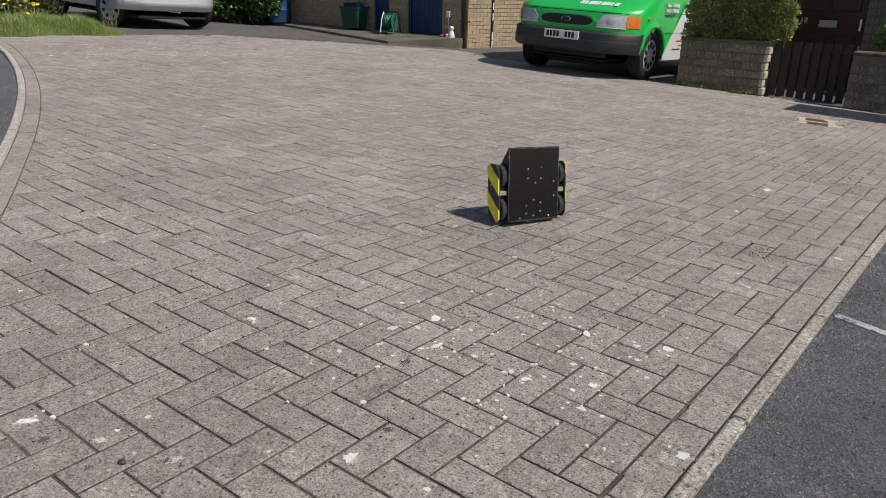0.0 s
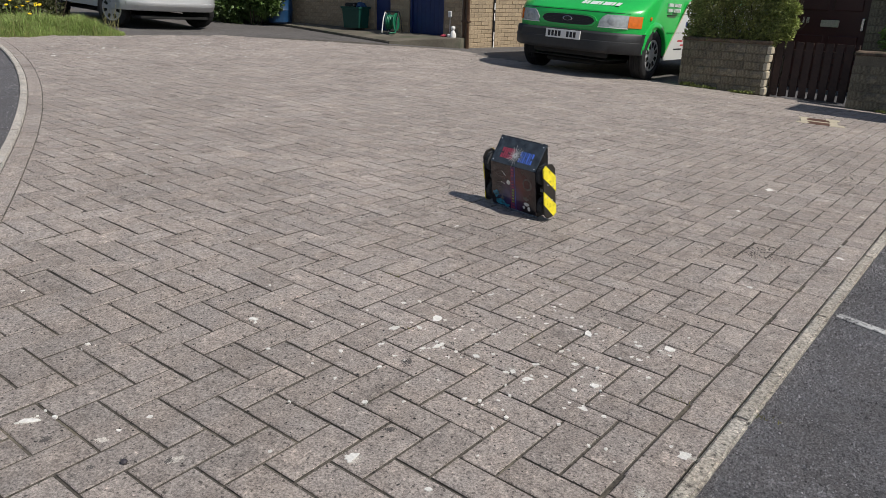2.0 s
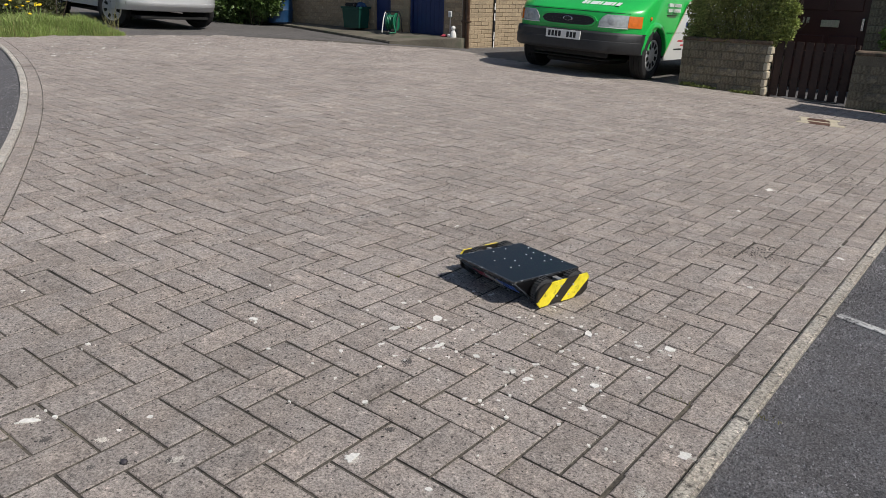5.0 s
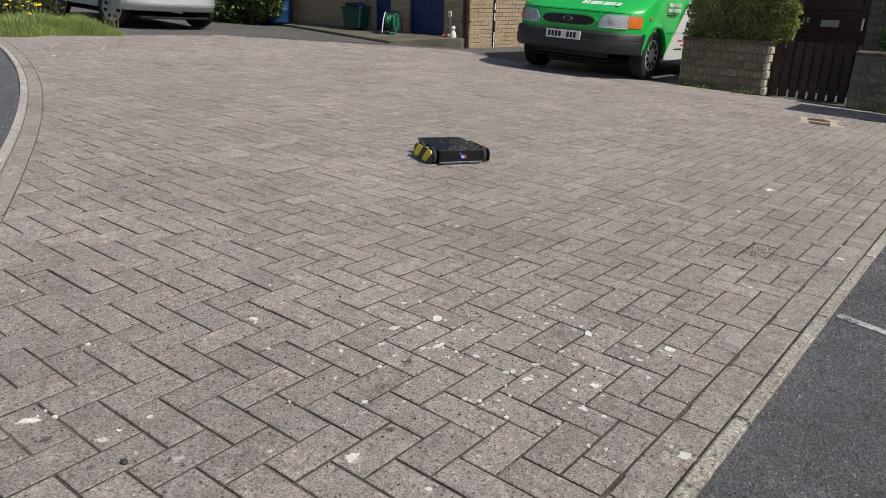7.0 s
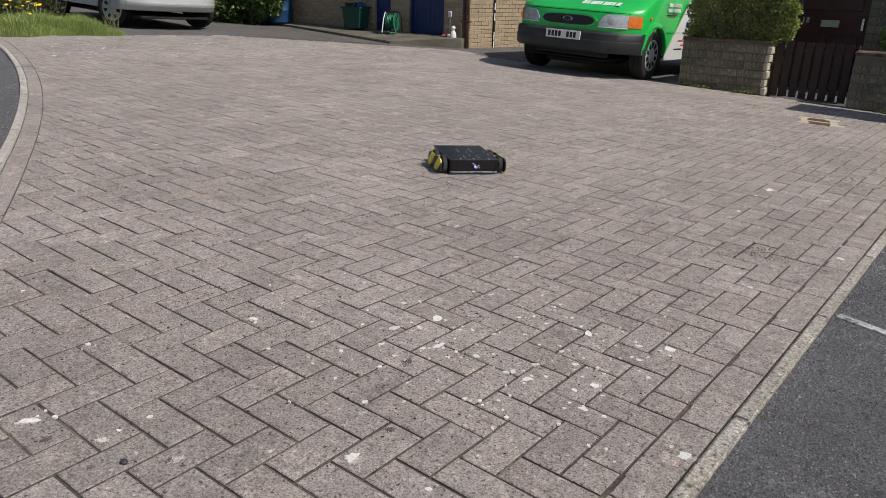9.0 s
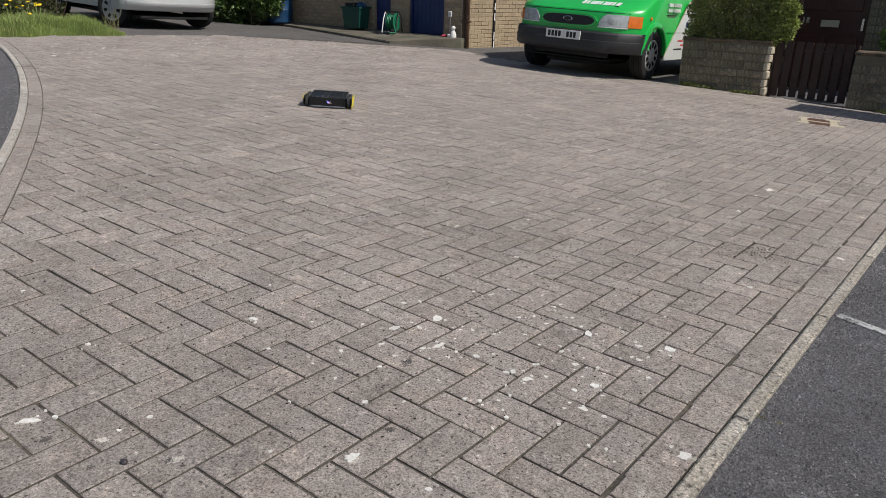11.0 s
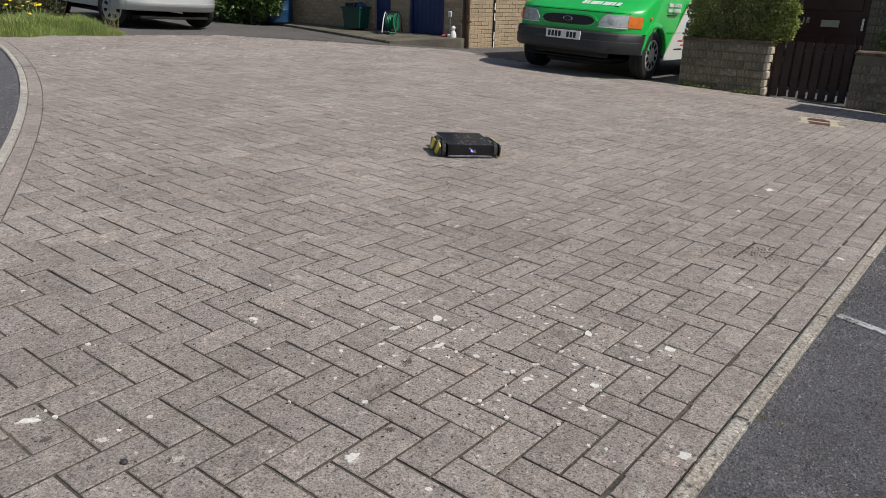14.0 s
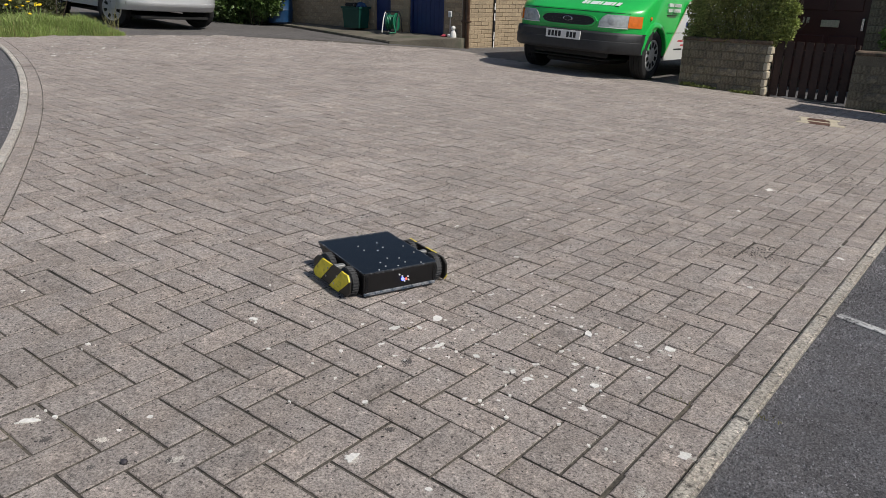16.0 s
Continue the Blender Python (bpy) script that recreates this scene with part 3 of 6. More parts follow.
    prism(bm, [(-1.80, 0.06), (-1.73, 0.06), (-0.99, 0.32), (-1.06, 0.32)], gy + 0.022, gy + 0.05, "y", 0.003)
    part("brace", bm, BROWN_WOOD, gate)
    for x0 in (-1.868, -0.948):
        bm = bmesh.new()
        box(bm, x0, x0 + 0.018, gy - 0.01, gy + 0.07, ground_z(x0, gy) - 0.05, 0.5, 0.003)
        part("post", bm, BROWN_WOOD, gate)


make_boundary()


def make_shadow_wall():
    # Unseen wall, added only to throw shade on the ground before the gate.
    wall = thing("shadow_wall", "plain buff wall added out of view to shade the gate's ground", "wall", kind="structure")
    bm = bmesh.new()
    box(bm, 1.55, 1.80, 7.72, 8.52, -0.6, 3.2)
    part("core", bm, BRICK, wall)


make_shadow_wall()
# ---- vehicles ----
def vehicle_shell(parent, name, half, profile, axles, sill, arch_r, axle_z, curve, material, inner=0.30):
    """A body drawn as one side profile per slice across the width, drawn back towards the corners."""
    top = profile
    low = []
    back_y = top[-1][0]
    for yc in sorted(axles, reverse=True):
        for k in range(11):
            a = math.pi * k / 10
            low.append((yc + arch_r * math.cos(a), axle_z + arch_r * math.sin(a), True))
    loop = [(y, z, False) for y, z in top] + [(back_y - 0.15, sill, False)] + [(y, max(z, sill), arch) for y, z, arch in low] + [(top[0][0] + 0.12, sill, False)]
    xs = [0, 0.3 * half, 0.5 * half, half - inner, half - inner + 0.002, 0.8 * half, 0.88 * half, 0.94 * half, 0.975 * half, 0.993 * half, half]
    xs = [-x for x in xs[:0:-1]] + xs
    bm = bmesh.new()
    rings = []
    for x in xs:
        dy = curve * max(0.0, (abs(x) / half - 0.42) / 0.58) ** 2.3
        pinch = 0.0 if abs(x) < 0.975 * half else (0.006 if abs(x) < 0.99 * half else 0.016 if abs(x) < half else 0.035)
        ring = []
        for y, z, arch in loop:
            zz = max(sill, profile[0][1] - 0.03) if arch and abs(x) < half - inner + 0.001 else z
            zz = max(zz, profile[0][1]) if y < 0.6 else zz
            front = max(0.0, 1 - y / 1.1)
            lean = 1.0 - 0.10 * max(0.0, z - 1.0)
            ring.append(bm.verts.new((x * lean, y + dy * front + (pinch if y < 1.0 else 0), zz - (pinch * 0.6 if z > 0.8 else 0))))
        rings.append(ring)
    n = len(loop)
    for a, b in zip(rings, rings[1:]):
        for i in range(n):
            bm.faces.new((a[i], b[i], b[(i + 1) % n], a[(i + 1) % n]))
    for ring in (rings[0], rings[-1]):
        bm.faces.new(ring)
    return part(name, bm, material, parent, smooth=32)


def front_patch(bm, x0, x1, low, high, face, lift=0.006, thick=0.03, steps=14):
    """A piece that follows the curved front: low and high give its edges at each x."""
    rows = []
    for i in range(steps + 1):
        x = x0 + (x1 - x0) * i / steps
        col = []
        for k in range(4):
            z = low(x) + (high(x) - low(x)) * k / 3
            y = face(x, z)
            col.append((bm.verts.new((x, y - lift, z)), bm.verts.new((x, y - lift + thick, z))))
        rows.append(col)
    for a, b in zip(rows, rows[1:]):
        for k in range(3):
            bm.faces.new((a[k][0], b[k][0], b[k + 1][0], a[k + 1][0]))
            bm.faces.new((a[k][1], a[k + 1][1], b[k + 1][1], b[k][1]))
        bm.faces.new((a[0][0], a[0][1], b[0][1], b[0][0]))
        bm.faces.new((a[3][0], b[3][0], b[3][1], a[3][1]))
    for c in (rows[0], rows[-1]):
        for k in range(3):
            bm.faces.new((c[k][0], c[k + 1][0], c[k + 1][1], c[k][1]))


def road_wheel(parent, x, y, z, radius, width, rim, spokes, side, steer=0.0, slots=True):
    """A tyre with tread grooves, a dished rim with dark blocks for slots and a hub; side is the way its face looks
    along x.
    """
    bm = bmesh.new()
    w, r = width / 2, radius
    prof = [(rim, -w * 0.8), (rim + 0.02, -w), (r - 0.035, -w), (r - 0.008, -w * 0.82)]
    for k in range(5):
        u = -0.72 + 0.36 * k
        prof += [(r, w * (u - 0.12)), (r, w * (u + 0.12)), (r - 0.009, w * (u + 0.14)), (r - 0.009, w * (u + 0.22))]
    prof += [(r - 0.008, w * 0.86), (r - 0.035, w), (rim + 0.02, w), (rim, w * 0.8)]
    lathe(bm, prof, 40, pose(0, 0, 0, 0, 90))
    wheel = part("wheel", bm, RUBBER, parent, "road wheel with a black rubber tyre", smooth=30, m=pose(x, y, z, 0, 0, steer))
    bm = bmesh.new()
    lathe(bm, [(rim + 0.004, w * 0.86), (rim - 0.012, w * 0.90), (rim - 0.03, w * 0.72), (rim * 0.55, w * 0.80), (rim * 0.36, w * 0.98), (rim * 0.2, w * 1.02), (0, w * 1.02)], 40, pose(0, 0, 0, 0, 90 * side))
    part("rim", bm, ALLOY, wheel, "dull silver wheel trim", smooth=35)
    if slots:
        # Solid dark blocks stand for the shade inside the rim's openings.
        for k in range(spokes):
            a = 2 * math.pi * k / spokes
            bm = bmesh.new()
            m = Matrix.Rotation(a, 4, "X") @ pose(side * w * 0.80, 0, rim * 0.67)
            prism(bm, [(-rim * 0.10, -rim * 0.17), (rim * 0.10, -rim * 0.17), (rim * 0.15, rim * 0.18), (-rim * 0.15, rim * 0.18)], -0.012, 0.012, "x", 0.003, m)
            part("slot_shade", bm, UNDERSIDE, wheel)
    return wheel


def make_van():
    half = 0.94
    van = thing("van", "bright green and white delivery van with a dark bumper", "van", SLOPE @ Matrix.Translation((-4.38, 7.82, 0)))
    profile = [(0.17, 0.40), (0.115, 0.44), (0.10, 0.58), (0.095, 0.66), (0.10, 0.80), (0.125, 0.865), (0.20, 0.915), (0.60, 1.07), (1.05, 1.20), (1.12, 1.26), (1.66, 1.93), (1.85, 2.02), (4.55, 2.05), (4.66, 1.95), (4.68, 0.40)]
    vehicle_shell(van, "body", half, profile, (0.83, 3.66), 0.25, 0.385, 0.31, 0.34, VAN_GREEN)

    def face(x, z):
        y = np.interp(z, [0.34, 0.42, 0.58, 0.66, 0.80, 0.865, 0.915, 1.07], [0.17, 0.115, 0.10, 0.095, 0.10, 0.125, 0.20, 0.60])
        dy = 0.34 * max(0.0, (abs(x) / half - 0.42) / 0.58) ** 2.3
        return float(y + dy * (1 - y / 1.1))
    # bumper with a stepped face, wrapped round to the wheel arches
    bm = bmesh.new()
    sect = [(0.03, 0.335), (-0.005, 0.365), (-0.015, 0.46), (-0.012, 0.485), (-0.002, 0.49), (0.0, 0.575), (0.03, 0.60), (0.10, 0.60), (0.10, 0.335)]
    plan = []
    for i in range(33):
        x = -0.955 + 1.91 * i / 32
        plan.append((x, 0.36 * max(0.0, (abs(x) / 0.955 - 0.42) / 0.58) ** 2.3))
    plan = [(-0.957, 0.47)] + plan + [(0.957, 0.47)]
    rings = []
    for i, (x, y) in enumerate(plan):
        inset = 0 if 0 < i < len(plan) - 1 else 0.004
        rings.append([bm.verts.new((x * (1 - (0.06 if sy > 0.08 else 0.0)), y + sy, sz)) for sy, sz in sect])
    for a, b in zip(rings, rings[1:]):
        for k in range(len(sect)):
            bm.faces.new((a[k], b[k], b[(k + 1) % len(sect)], a[(k + 1) % len(sect)]))
    bm.faces.new(rings[0])
    bm.faces.new(rings[-1][::-1])
    bumper = part("bumper", bm, BUMPER, van, "dark grey plastic bumper", smooth=40)
    bm = bmesh.new()
    box(bm, -0.50, 0.62, 0.10, 0.16, 0.27, 0.36, 0.02)
    part("lower_valance", bm, UNDERSIDE, van)
    bm = bmesh.new()
    box(bm, -0.60, 0.60, 0.18, 4.5, 0.225, 0.246, 0.008)
    box(bm, -0.40, 0.40, 0.30, 1.3, 0.15, 0.224, 0.03)
    part("underbody", bm, UNDERSIDE, van)
    # plate with plain bars
    bm = bmesh.new()
    box(bm, -0.26, 0.26, -0.022, -0.003, 0.475, 0.585, 0.002)
    plate = part("number_plate", bm, PLATE, van, "white number plate with plain dark bars")
    for x in (-0.225, -0.173, -0.121, -0.069, 0.055, 0.107, 0.159):
        bm = bmesh.new()
        box(bm, x, x + 0.038, -0.0234, -0.0222, 0.495, 0.567)
        part("plate_bar", bm, INK, plate)
    # grille slot and badge

    def pill(cx, w, zc, h):
        return (lambda x: zc - h * math.sqrt(max(0.0, 1 - min(1, abs(x - cx) / w) ** 5))), (lambda x: zc + h * math.sqrt(max(0.0, 1 - min(1, abs(x - cx) / w) ** 5)))
    lo, hi = pill(0.0, 0.43, 0.725, 0.082)
    bm = bmesh.new()
    front_patch(bm, -0.43, 0.43, lo, hi, face, 0.022, 0.03, 24)
    part("grille_rim", bm, VAN_GREEN, van, smooth=40)
    lo, hi = pill(0.0, 0.395, 0.725, 0.062)
    bm = bmesh.new()
    front_patch(bm, -0.395, 0.395, lo, hi, face, 0.026, 0.03, 24)
    grille = part("grille", bm, INK, van, "black mesh grille", smooth=40)
    for z in (0.69, 0.71, 0.73, 0.75):
        bm = bmesh.new()
        box(bm, -0.33, 0.33, face(0, z) - 0.031, face(0, z) - 0.0262, z, z + 0.004)
        part("grille_bar", bm, BUMPER, grille)
    bm = bmesh.new()
    lathe(bm, [(0.05, 0), (0.05, 0.008), (0.044, 0.012), (0, 0.012)], 20, pose(0.0, face(0, 0.735) - 0.026, 0.735, 90) @ Matrix.Diagonal((1.45, 0.62, 1, 1)))
    badge = part("badge", bm, CHROME, grille, "oval chrome badge")
    bm = bmesh.new()
    lathe(bm, [(0.041, 0.0), (0.041, 0.0015), (0, 0.0015)], 20, pose(0.0, face(0, 0.735) - 0.0382, 0.735, 90) @ Matrix.Diagonal((1.45, 0.60, 1, 1)))
    part("badge_field", bm, INK, badge)
    for s in (-1, 1):
        def lamp(a, b, rise):
            low_e = lambda x: 0.668 + 0.010 * (abs(x) - 0.48)
            high_e = lambda x: 0.668 + rise * min(1.0, ((abs(x) - 0.44) / 0.10)) ** 0.5 if abs(x) > 0.445 else 0.67
            m = bmesh.new()
            front_patch(m, s * a, s * b, low_e, high_e, face, 0.012, 0.03, 14)
            return m
        light = part("headlight", lamp(0.455, 0.795, 0.155), LAMP_GLASS, van, "clear ribbed headlight", smooth=40)
        m = bmesh.new()
        lathe(m, [(0.058, 0), (0.054, 0.002), (0, 0.003)], 18, pose(s * 0.62, face(0.62, 0.745) - 0.012, 0.745, 90, 0, s * 20))
        part("reflector", m, LAMP_GLASS, light, smooth=30)
        part("indicator", lamp(0.80, 0.925, 0.150), AMBER, van, "orange indicator lens", smooth=40)
        bm = bmesh.new()
        front_patch(bm, s * 0.447, s * 0.80, lambda x: 0.655, lambda x: 0.667, face, 0.014, 0.02, 12)
        part("lamp_trim", bm, VAN_WHITE, light)
        # flared arch edge
        for yc in (0.83, 3.66):
            bm = bmesh.new()
            prev = None
            for k in range(17):
                a = 0.10 + (math.pi - 0.20) * (k / 16)
                ring = [bm.verts.new((s * (half - 0.03 + dx), yc + rr * math.cos(a), 0.31 + rr * math.sin(a))) for dx, rr in ((0.0, 0.375), (0.045, 0.382), (0.052, 0.402), (0.030, 0.45), (0.0, 0.455))]
                if prev:
                    for i in range(4):
                        bm.faces.new((prev[i], ring[i], ring[i + 1], prev[i + 1]))
                prev = ring
            part("arch_flare", bm, VAN_GREEN if yc < 2 else VAN_WHITE, van, smooth=50)
        # white rear flank with a slanted front edge, seams, and writing as bars
        x = s * (half + 0.002)
        bm = bmesh.new()
        prism(bm, [(1.20, 0.250), (1.92, 1.06), (4.5, 1.06), (4.6, 0.9), (4.6, 0.42), (4.07, 0.335), (3.66 + 0.40, 0.36), (3.66 + 0.33, 0.62), (3.66, 0.76), (3.33, 0.62), (3.26, 0.25)], x - s * 0.004, x + s * 0.002, "x")
        flank = part("white_flank", bm, VAN_WHITE, van, "white rear side panel")
        bm = bmesh.new()
        prism(bm, [(1.175, 0.252), (1.198, 0.252), (1.918, 1.06), (1.895, 1.06)], x - s * 0.004, x + s * 0.0025, "x")
        part("gold_line", bm, PALE_STONE, flank)
        for z in (0.62, 0.88):
            bm = bmesh.new()
            box(bm, min(x, x + s * 0.003), max(x, x + s * 0.003), 1.22 if z < 0.7 else 1.32, 4.55, z, z + 0.006)
            part("seam", bm, INK, flank)
        bm = bmesh.new()
        lathe(bm, [(0.045, 0), (0.045, 0.003), (0, 0.003)], 18, pose(x + s * 0.002, 1.92, 0.74, 0, s * 90))
        part("round_mark", bm, DECAL_BLUE, flank)
        for y0, z0, ln, material in ((1.66, 0.50, 0.20, DECAL_RED), (1.78, 0.44, 0.30, DECAL_RED), (1.55, 0.385, 0.30, BUMPER)):
            bm = bmesh.new()
            box(bm, min(x, x + s * 0.003), max(x, x + s * 0.003), y0, y0 + ln, z0, z0 + 0.022)
            part("script_bar", bm, material, flank)
        for z0 in (0.97, 0.90):
            for k in range(11):
                if k != 4:
                    bm = bmesh.new()
                    box(bm, min(x - s * 0.02, x + s * 0.003), max(x - s * 0.02, x + s * 0.003), 1.16 + k * 0.040, 1.188 + k * 0.040, z0, z0 + 0.045)
                    part("writing_bar", bm, DECAL_WHITE, van)
        bm = bmesh.new()
        box(bm, min(x - s * 0.02, x + s * 0.002), max(x - s * 0.02, x + s * 0.002), 1.16, 1.50, 0.855, 0.862)
        part("badge_strip", bm, INK, van)
        bm = bmesh.new()
        lathe(bm, [(0.026, 0), (0.022, 0.012), (0, 0.016)], 12, pose(s * half, 0.62, 0.80, 0, s * 90))
        part("side_repeater", bm, AMBER, van)
        bm = bmesh.new()
        prism(bm, [(1.45, 1.28), (1.86, 1.80), (2.5, 1.80), (2.5, 1.28)], s * half * 0.93, s * half * 0.985, "x", 0.004)
        part("side_window", bm, DARK_GLASS, van)
    bm = bmesh.new()
    prism(bm, [(1.145, 1.30), (1.62, 1.89), (1.66, 1.88), (1.18, 1.28)], -0.74, 0.74, "x", 0.003)
    part("windscreen", bm, DARK_GLASS, van)
    # bonnet writing, mostly above the view, as bars on the slope
    tilt = math.degrees(math.atan2(0.155, 0.40))
    for k in range(9):
        bm = bmesh.new()
        w = (0.05, 0.035, 0.06)[k % 3]
        box(bm, 0, w, 0, 0.11, 0, 0.003)
        part("writing_bar", bm, DECAL_WHITE, van, m=pose(0.08 + k * 0.062, 0.245, 0.934, tilt))
    # Black strip paints in the shade of the crease along the bonnet's edge.
    bm = bmesh.new()
    front_patch(bm, -0.80, 0.80, lambda x: 0.842, lambda x: 0.850, face, 0.0015, 0.01, 20)
    part("bonnet_shade_line", bm, INK, van)
    for x, y in ((-0.83, 0.83), (0.845, 0.83), (-0.83, 3.66), (0.845, 3.66)):
        road_wheel(van, x, y, 0.325, 0.325, 0.20, 0.205, 10, 1 if x > 0 else -1)


make_van()


def make_car():
    half = 0.86
    ahead = Vector((0.9945, -0.1045))
    yaw = math.degrees(math.atan2(ahead.x, -ahead.y))
    place = Vector((-11.66, 6.33)) + ahead * 0.80
    car = thing("car", "parked silver hatchback with steered front wheels", "car", SLOPE @ pose(place.x, place.y, 0, 0, 0, yaw))
    profile = [(0.13, 0.30), (0.06, 0.35), (0.03, 0.42), (0.03, 0.50), (0.06, 0.58), (0.10, 0.70), (0.20, 0.78), (0.95, 0.98), (1.55, 1.40), (1.9, 1.46), (3.2, 1.42), (3.65, 1.05), (3.72, 0.7), (3.72, 0.35)]
    vehicle_shell(car, "body", half, profile, (0.80, 3.20), 0.22, 0.335, 0.29, 0.34, SILVER)

    def face(x, z):
        y = np.interp(z, [0.30, 0.35, 0.42, 0.50, 0.58, 0.70, 0.78], [0.13, 0.06, 0.03, 0.03, 0.06, 0.10, 0.20])
        return float(y + 0.34 * max(0.0, (abs(x) / half - 0.42) / 0.58) ** 2.3 * (1 - y / 1.1))
    bm = bmesh.new()
    front_patch(bm, -0.80, 0.80, lambda x: 0.385, lambda x: 0.44, face, 0.020, 0.05, 24)
    part("bumper_lip", bm, SILVER, car, smooth=40)
    bm = bmesh.new()
    front_patch(bm, -0.55, 0.55, lambda x: 0.52, lambda x: 0.58, face, 0.004, 0.05, 16)
    part("air_intake", bm, INK, car, smooth=40)
    bm = bmesh.new()
    box(bm, -0.60, 0.60, 0.16, 3.5, 0.17, 0.215, 0.01)
    part("underbody", bm, UNDERSIDE, car)
    for s in (-1, 1):
        bm = bmesh.new()
        front_patch(bm, s * 0.45, s * 0.76, lambda x: 0.60, lambda x: 0.72, face, 0.008, 0.05, 12)
        part("headlight", bm, LAMP_GLASS, car, smooth=40)
        bm = bmesh.new()
        prism(bm, [(1.12, 0.98), (1.58, 1.33), (3.0, 1.33), (3.3, 1.02)], s * half * 0.93, s * half * 0.992, "x", 0.004)
        part("side_window", bm, DARK_GLASS, car)
    for x, y in ((-0.76, 0.80), (0.76, 0.80), (-0.76, 3.20), (0.76, 3.20)):
        road_wheel(car, x, y, 0.29, 0.29, 0.17, 0.195, 7, 1 if x > 0 else -1, 26 if y < 1 else 0)


make_car()
# ---- plants ----
def leaf_cloud(n, spot, size, rng, flat=0.6):
    """Many small folded leaves at places that spot() gives."""
    verts, faces = [], []
    for _ in range(n):
        p, out = spot(rng)
        d = (Vector(out) + Vector((rng.uniform(-1, 1), rng.uniform(-1, 1), rng.uniform(-0.6, 1))) * flat).normalized()
        s = d.cross(Vector((rng.uniform(-1, 1), rng.uniform(-1, 1), rng.uniform(-1, 1)))).normalized()
        u = d.cross(s)
        ln = size * rng.uniform(0.6, 1.3)
        w = ln * 0.42
        n0 = len(verts)
        verts += [tuple(p), tuple(p + d * ln * 0.5 + s * w + u * w * 0.3), tuple(p + d * ln), tuple(p + d * ln * 0.5 - s * w + u * w * 0.3)]
        faces += [(n0, n0 + 1, n0 + 2), (n0, n0 + 2, n0 + 3)]
    return verts, faces


def box_spot(x0, x1, y0, y1, z0, z1, rough=0.10, seed=0.0):
    def spot(rng):
        while True:
            p = Vector((rng.uniform(x0, x1), rng.uniform(y0, y1), rng.uniform(z0, z1)))
            d = min(p.x - x0, x1 - p.x, p.y - y0, y1 - p.y, z1 - p.z)
            edge = rough * (noise.noise(p * 5 + Vector((seed, 0, 0))) + 0.55)
            if edge < d < edge + 0.13:
                c = Vector(((x0 + x1) / 2, (y0 + y1) / 2, p.z - 0.1))
                return p, (p - c).normalized()
    return spot


def ball_spot(cx, cy, cz, rx, ry, rz, seed=0.0, thick=0.3):
    def spot(rng):
        while True:
            d = Vector((rng.gauss(0, 1), rng.gauss(0, 1), rng.gauss(0, 1))).normalized()
            r = (1 + 0.35 * noise.noise(d * 2.5 + Vector((seed, 0, 0)))) * rng.uniform(1 - thick, 1)
            p = Vector((cx + d.x * rx * r, cy + d.y * ry * r, cz + d.z * rz * r))
            if p.z > ground_z(p.x, p.y) + 0.01:
                return p, d
    return spot


def twigs(bm, x0, x1, y0, y1, z0, z1, n, rng):
    for _ in range(n):
        a = Vector((rng.uniform(x0, x1), rng.uniform(y0, y1), z0))
        b = a + Vector((rng.uniform(-0.15, 0.15), rng.uniform(-0.15, 0.15), (z1 - z0) * rng.uniform(0.6, 0.95)))
        tube(bm, [a, a.lerp(b, 0.5) + Vector((rng.uniform(-0.04, 0.04), rng.uniform(-0.04, 0.04), 0)), b], [0.012, 0.008, 0.003], 5)


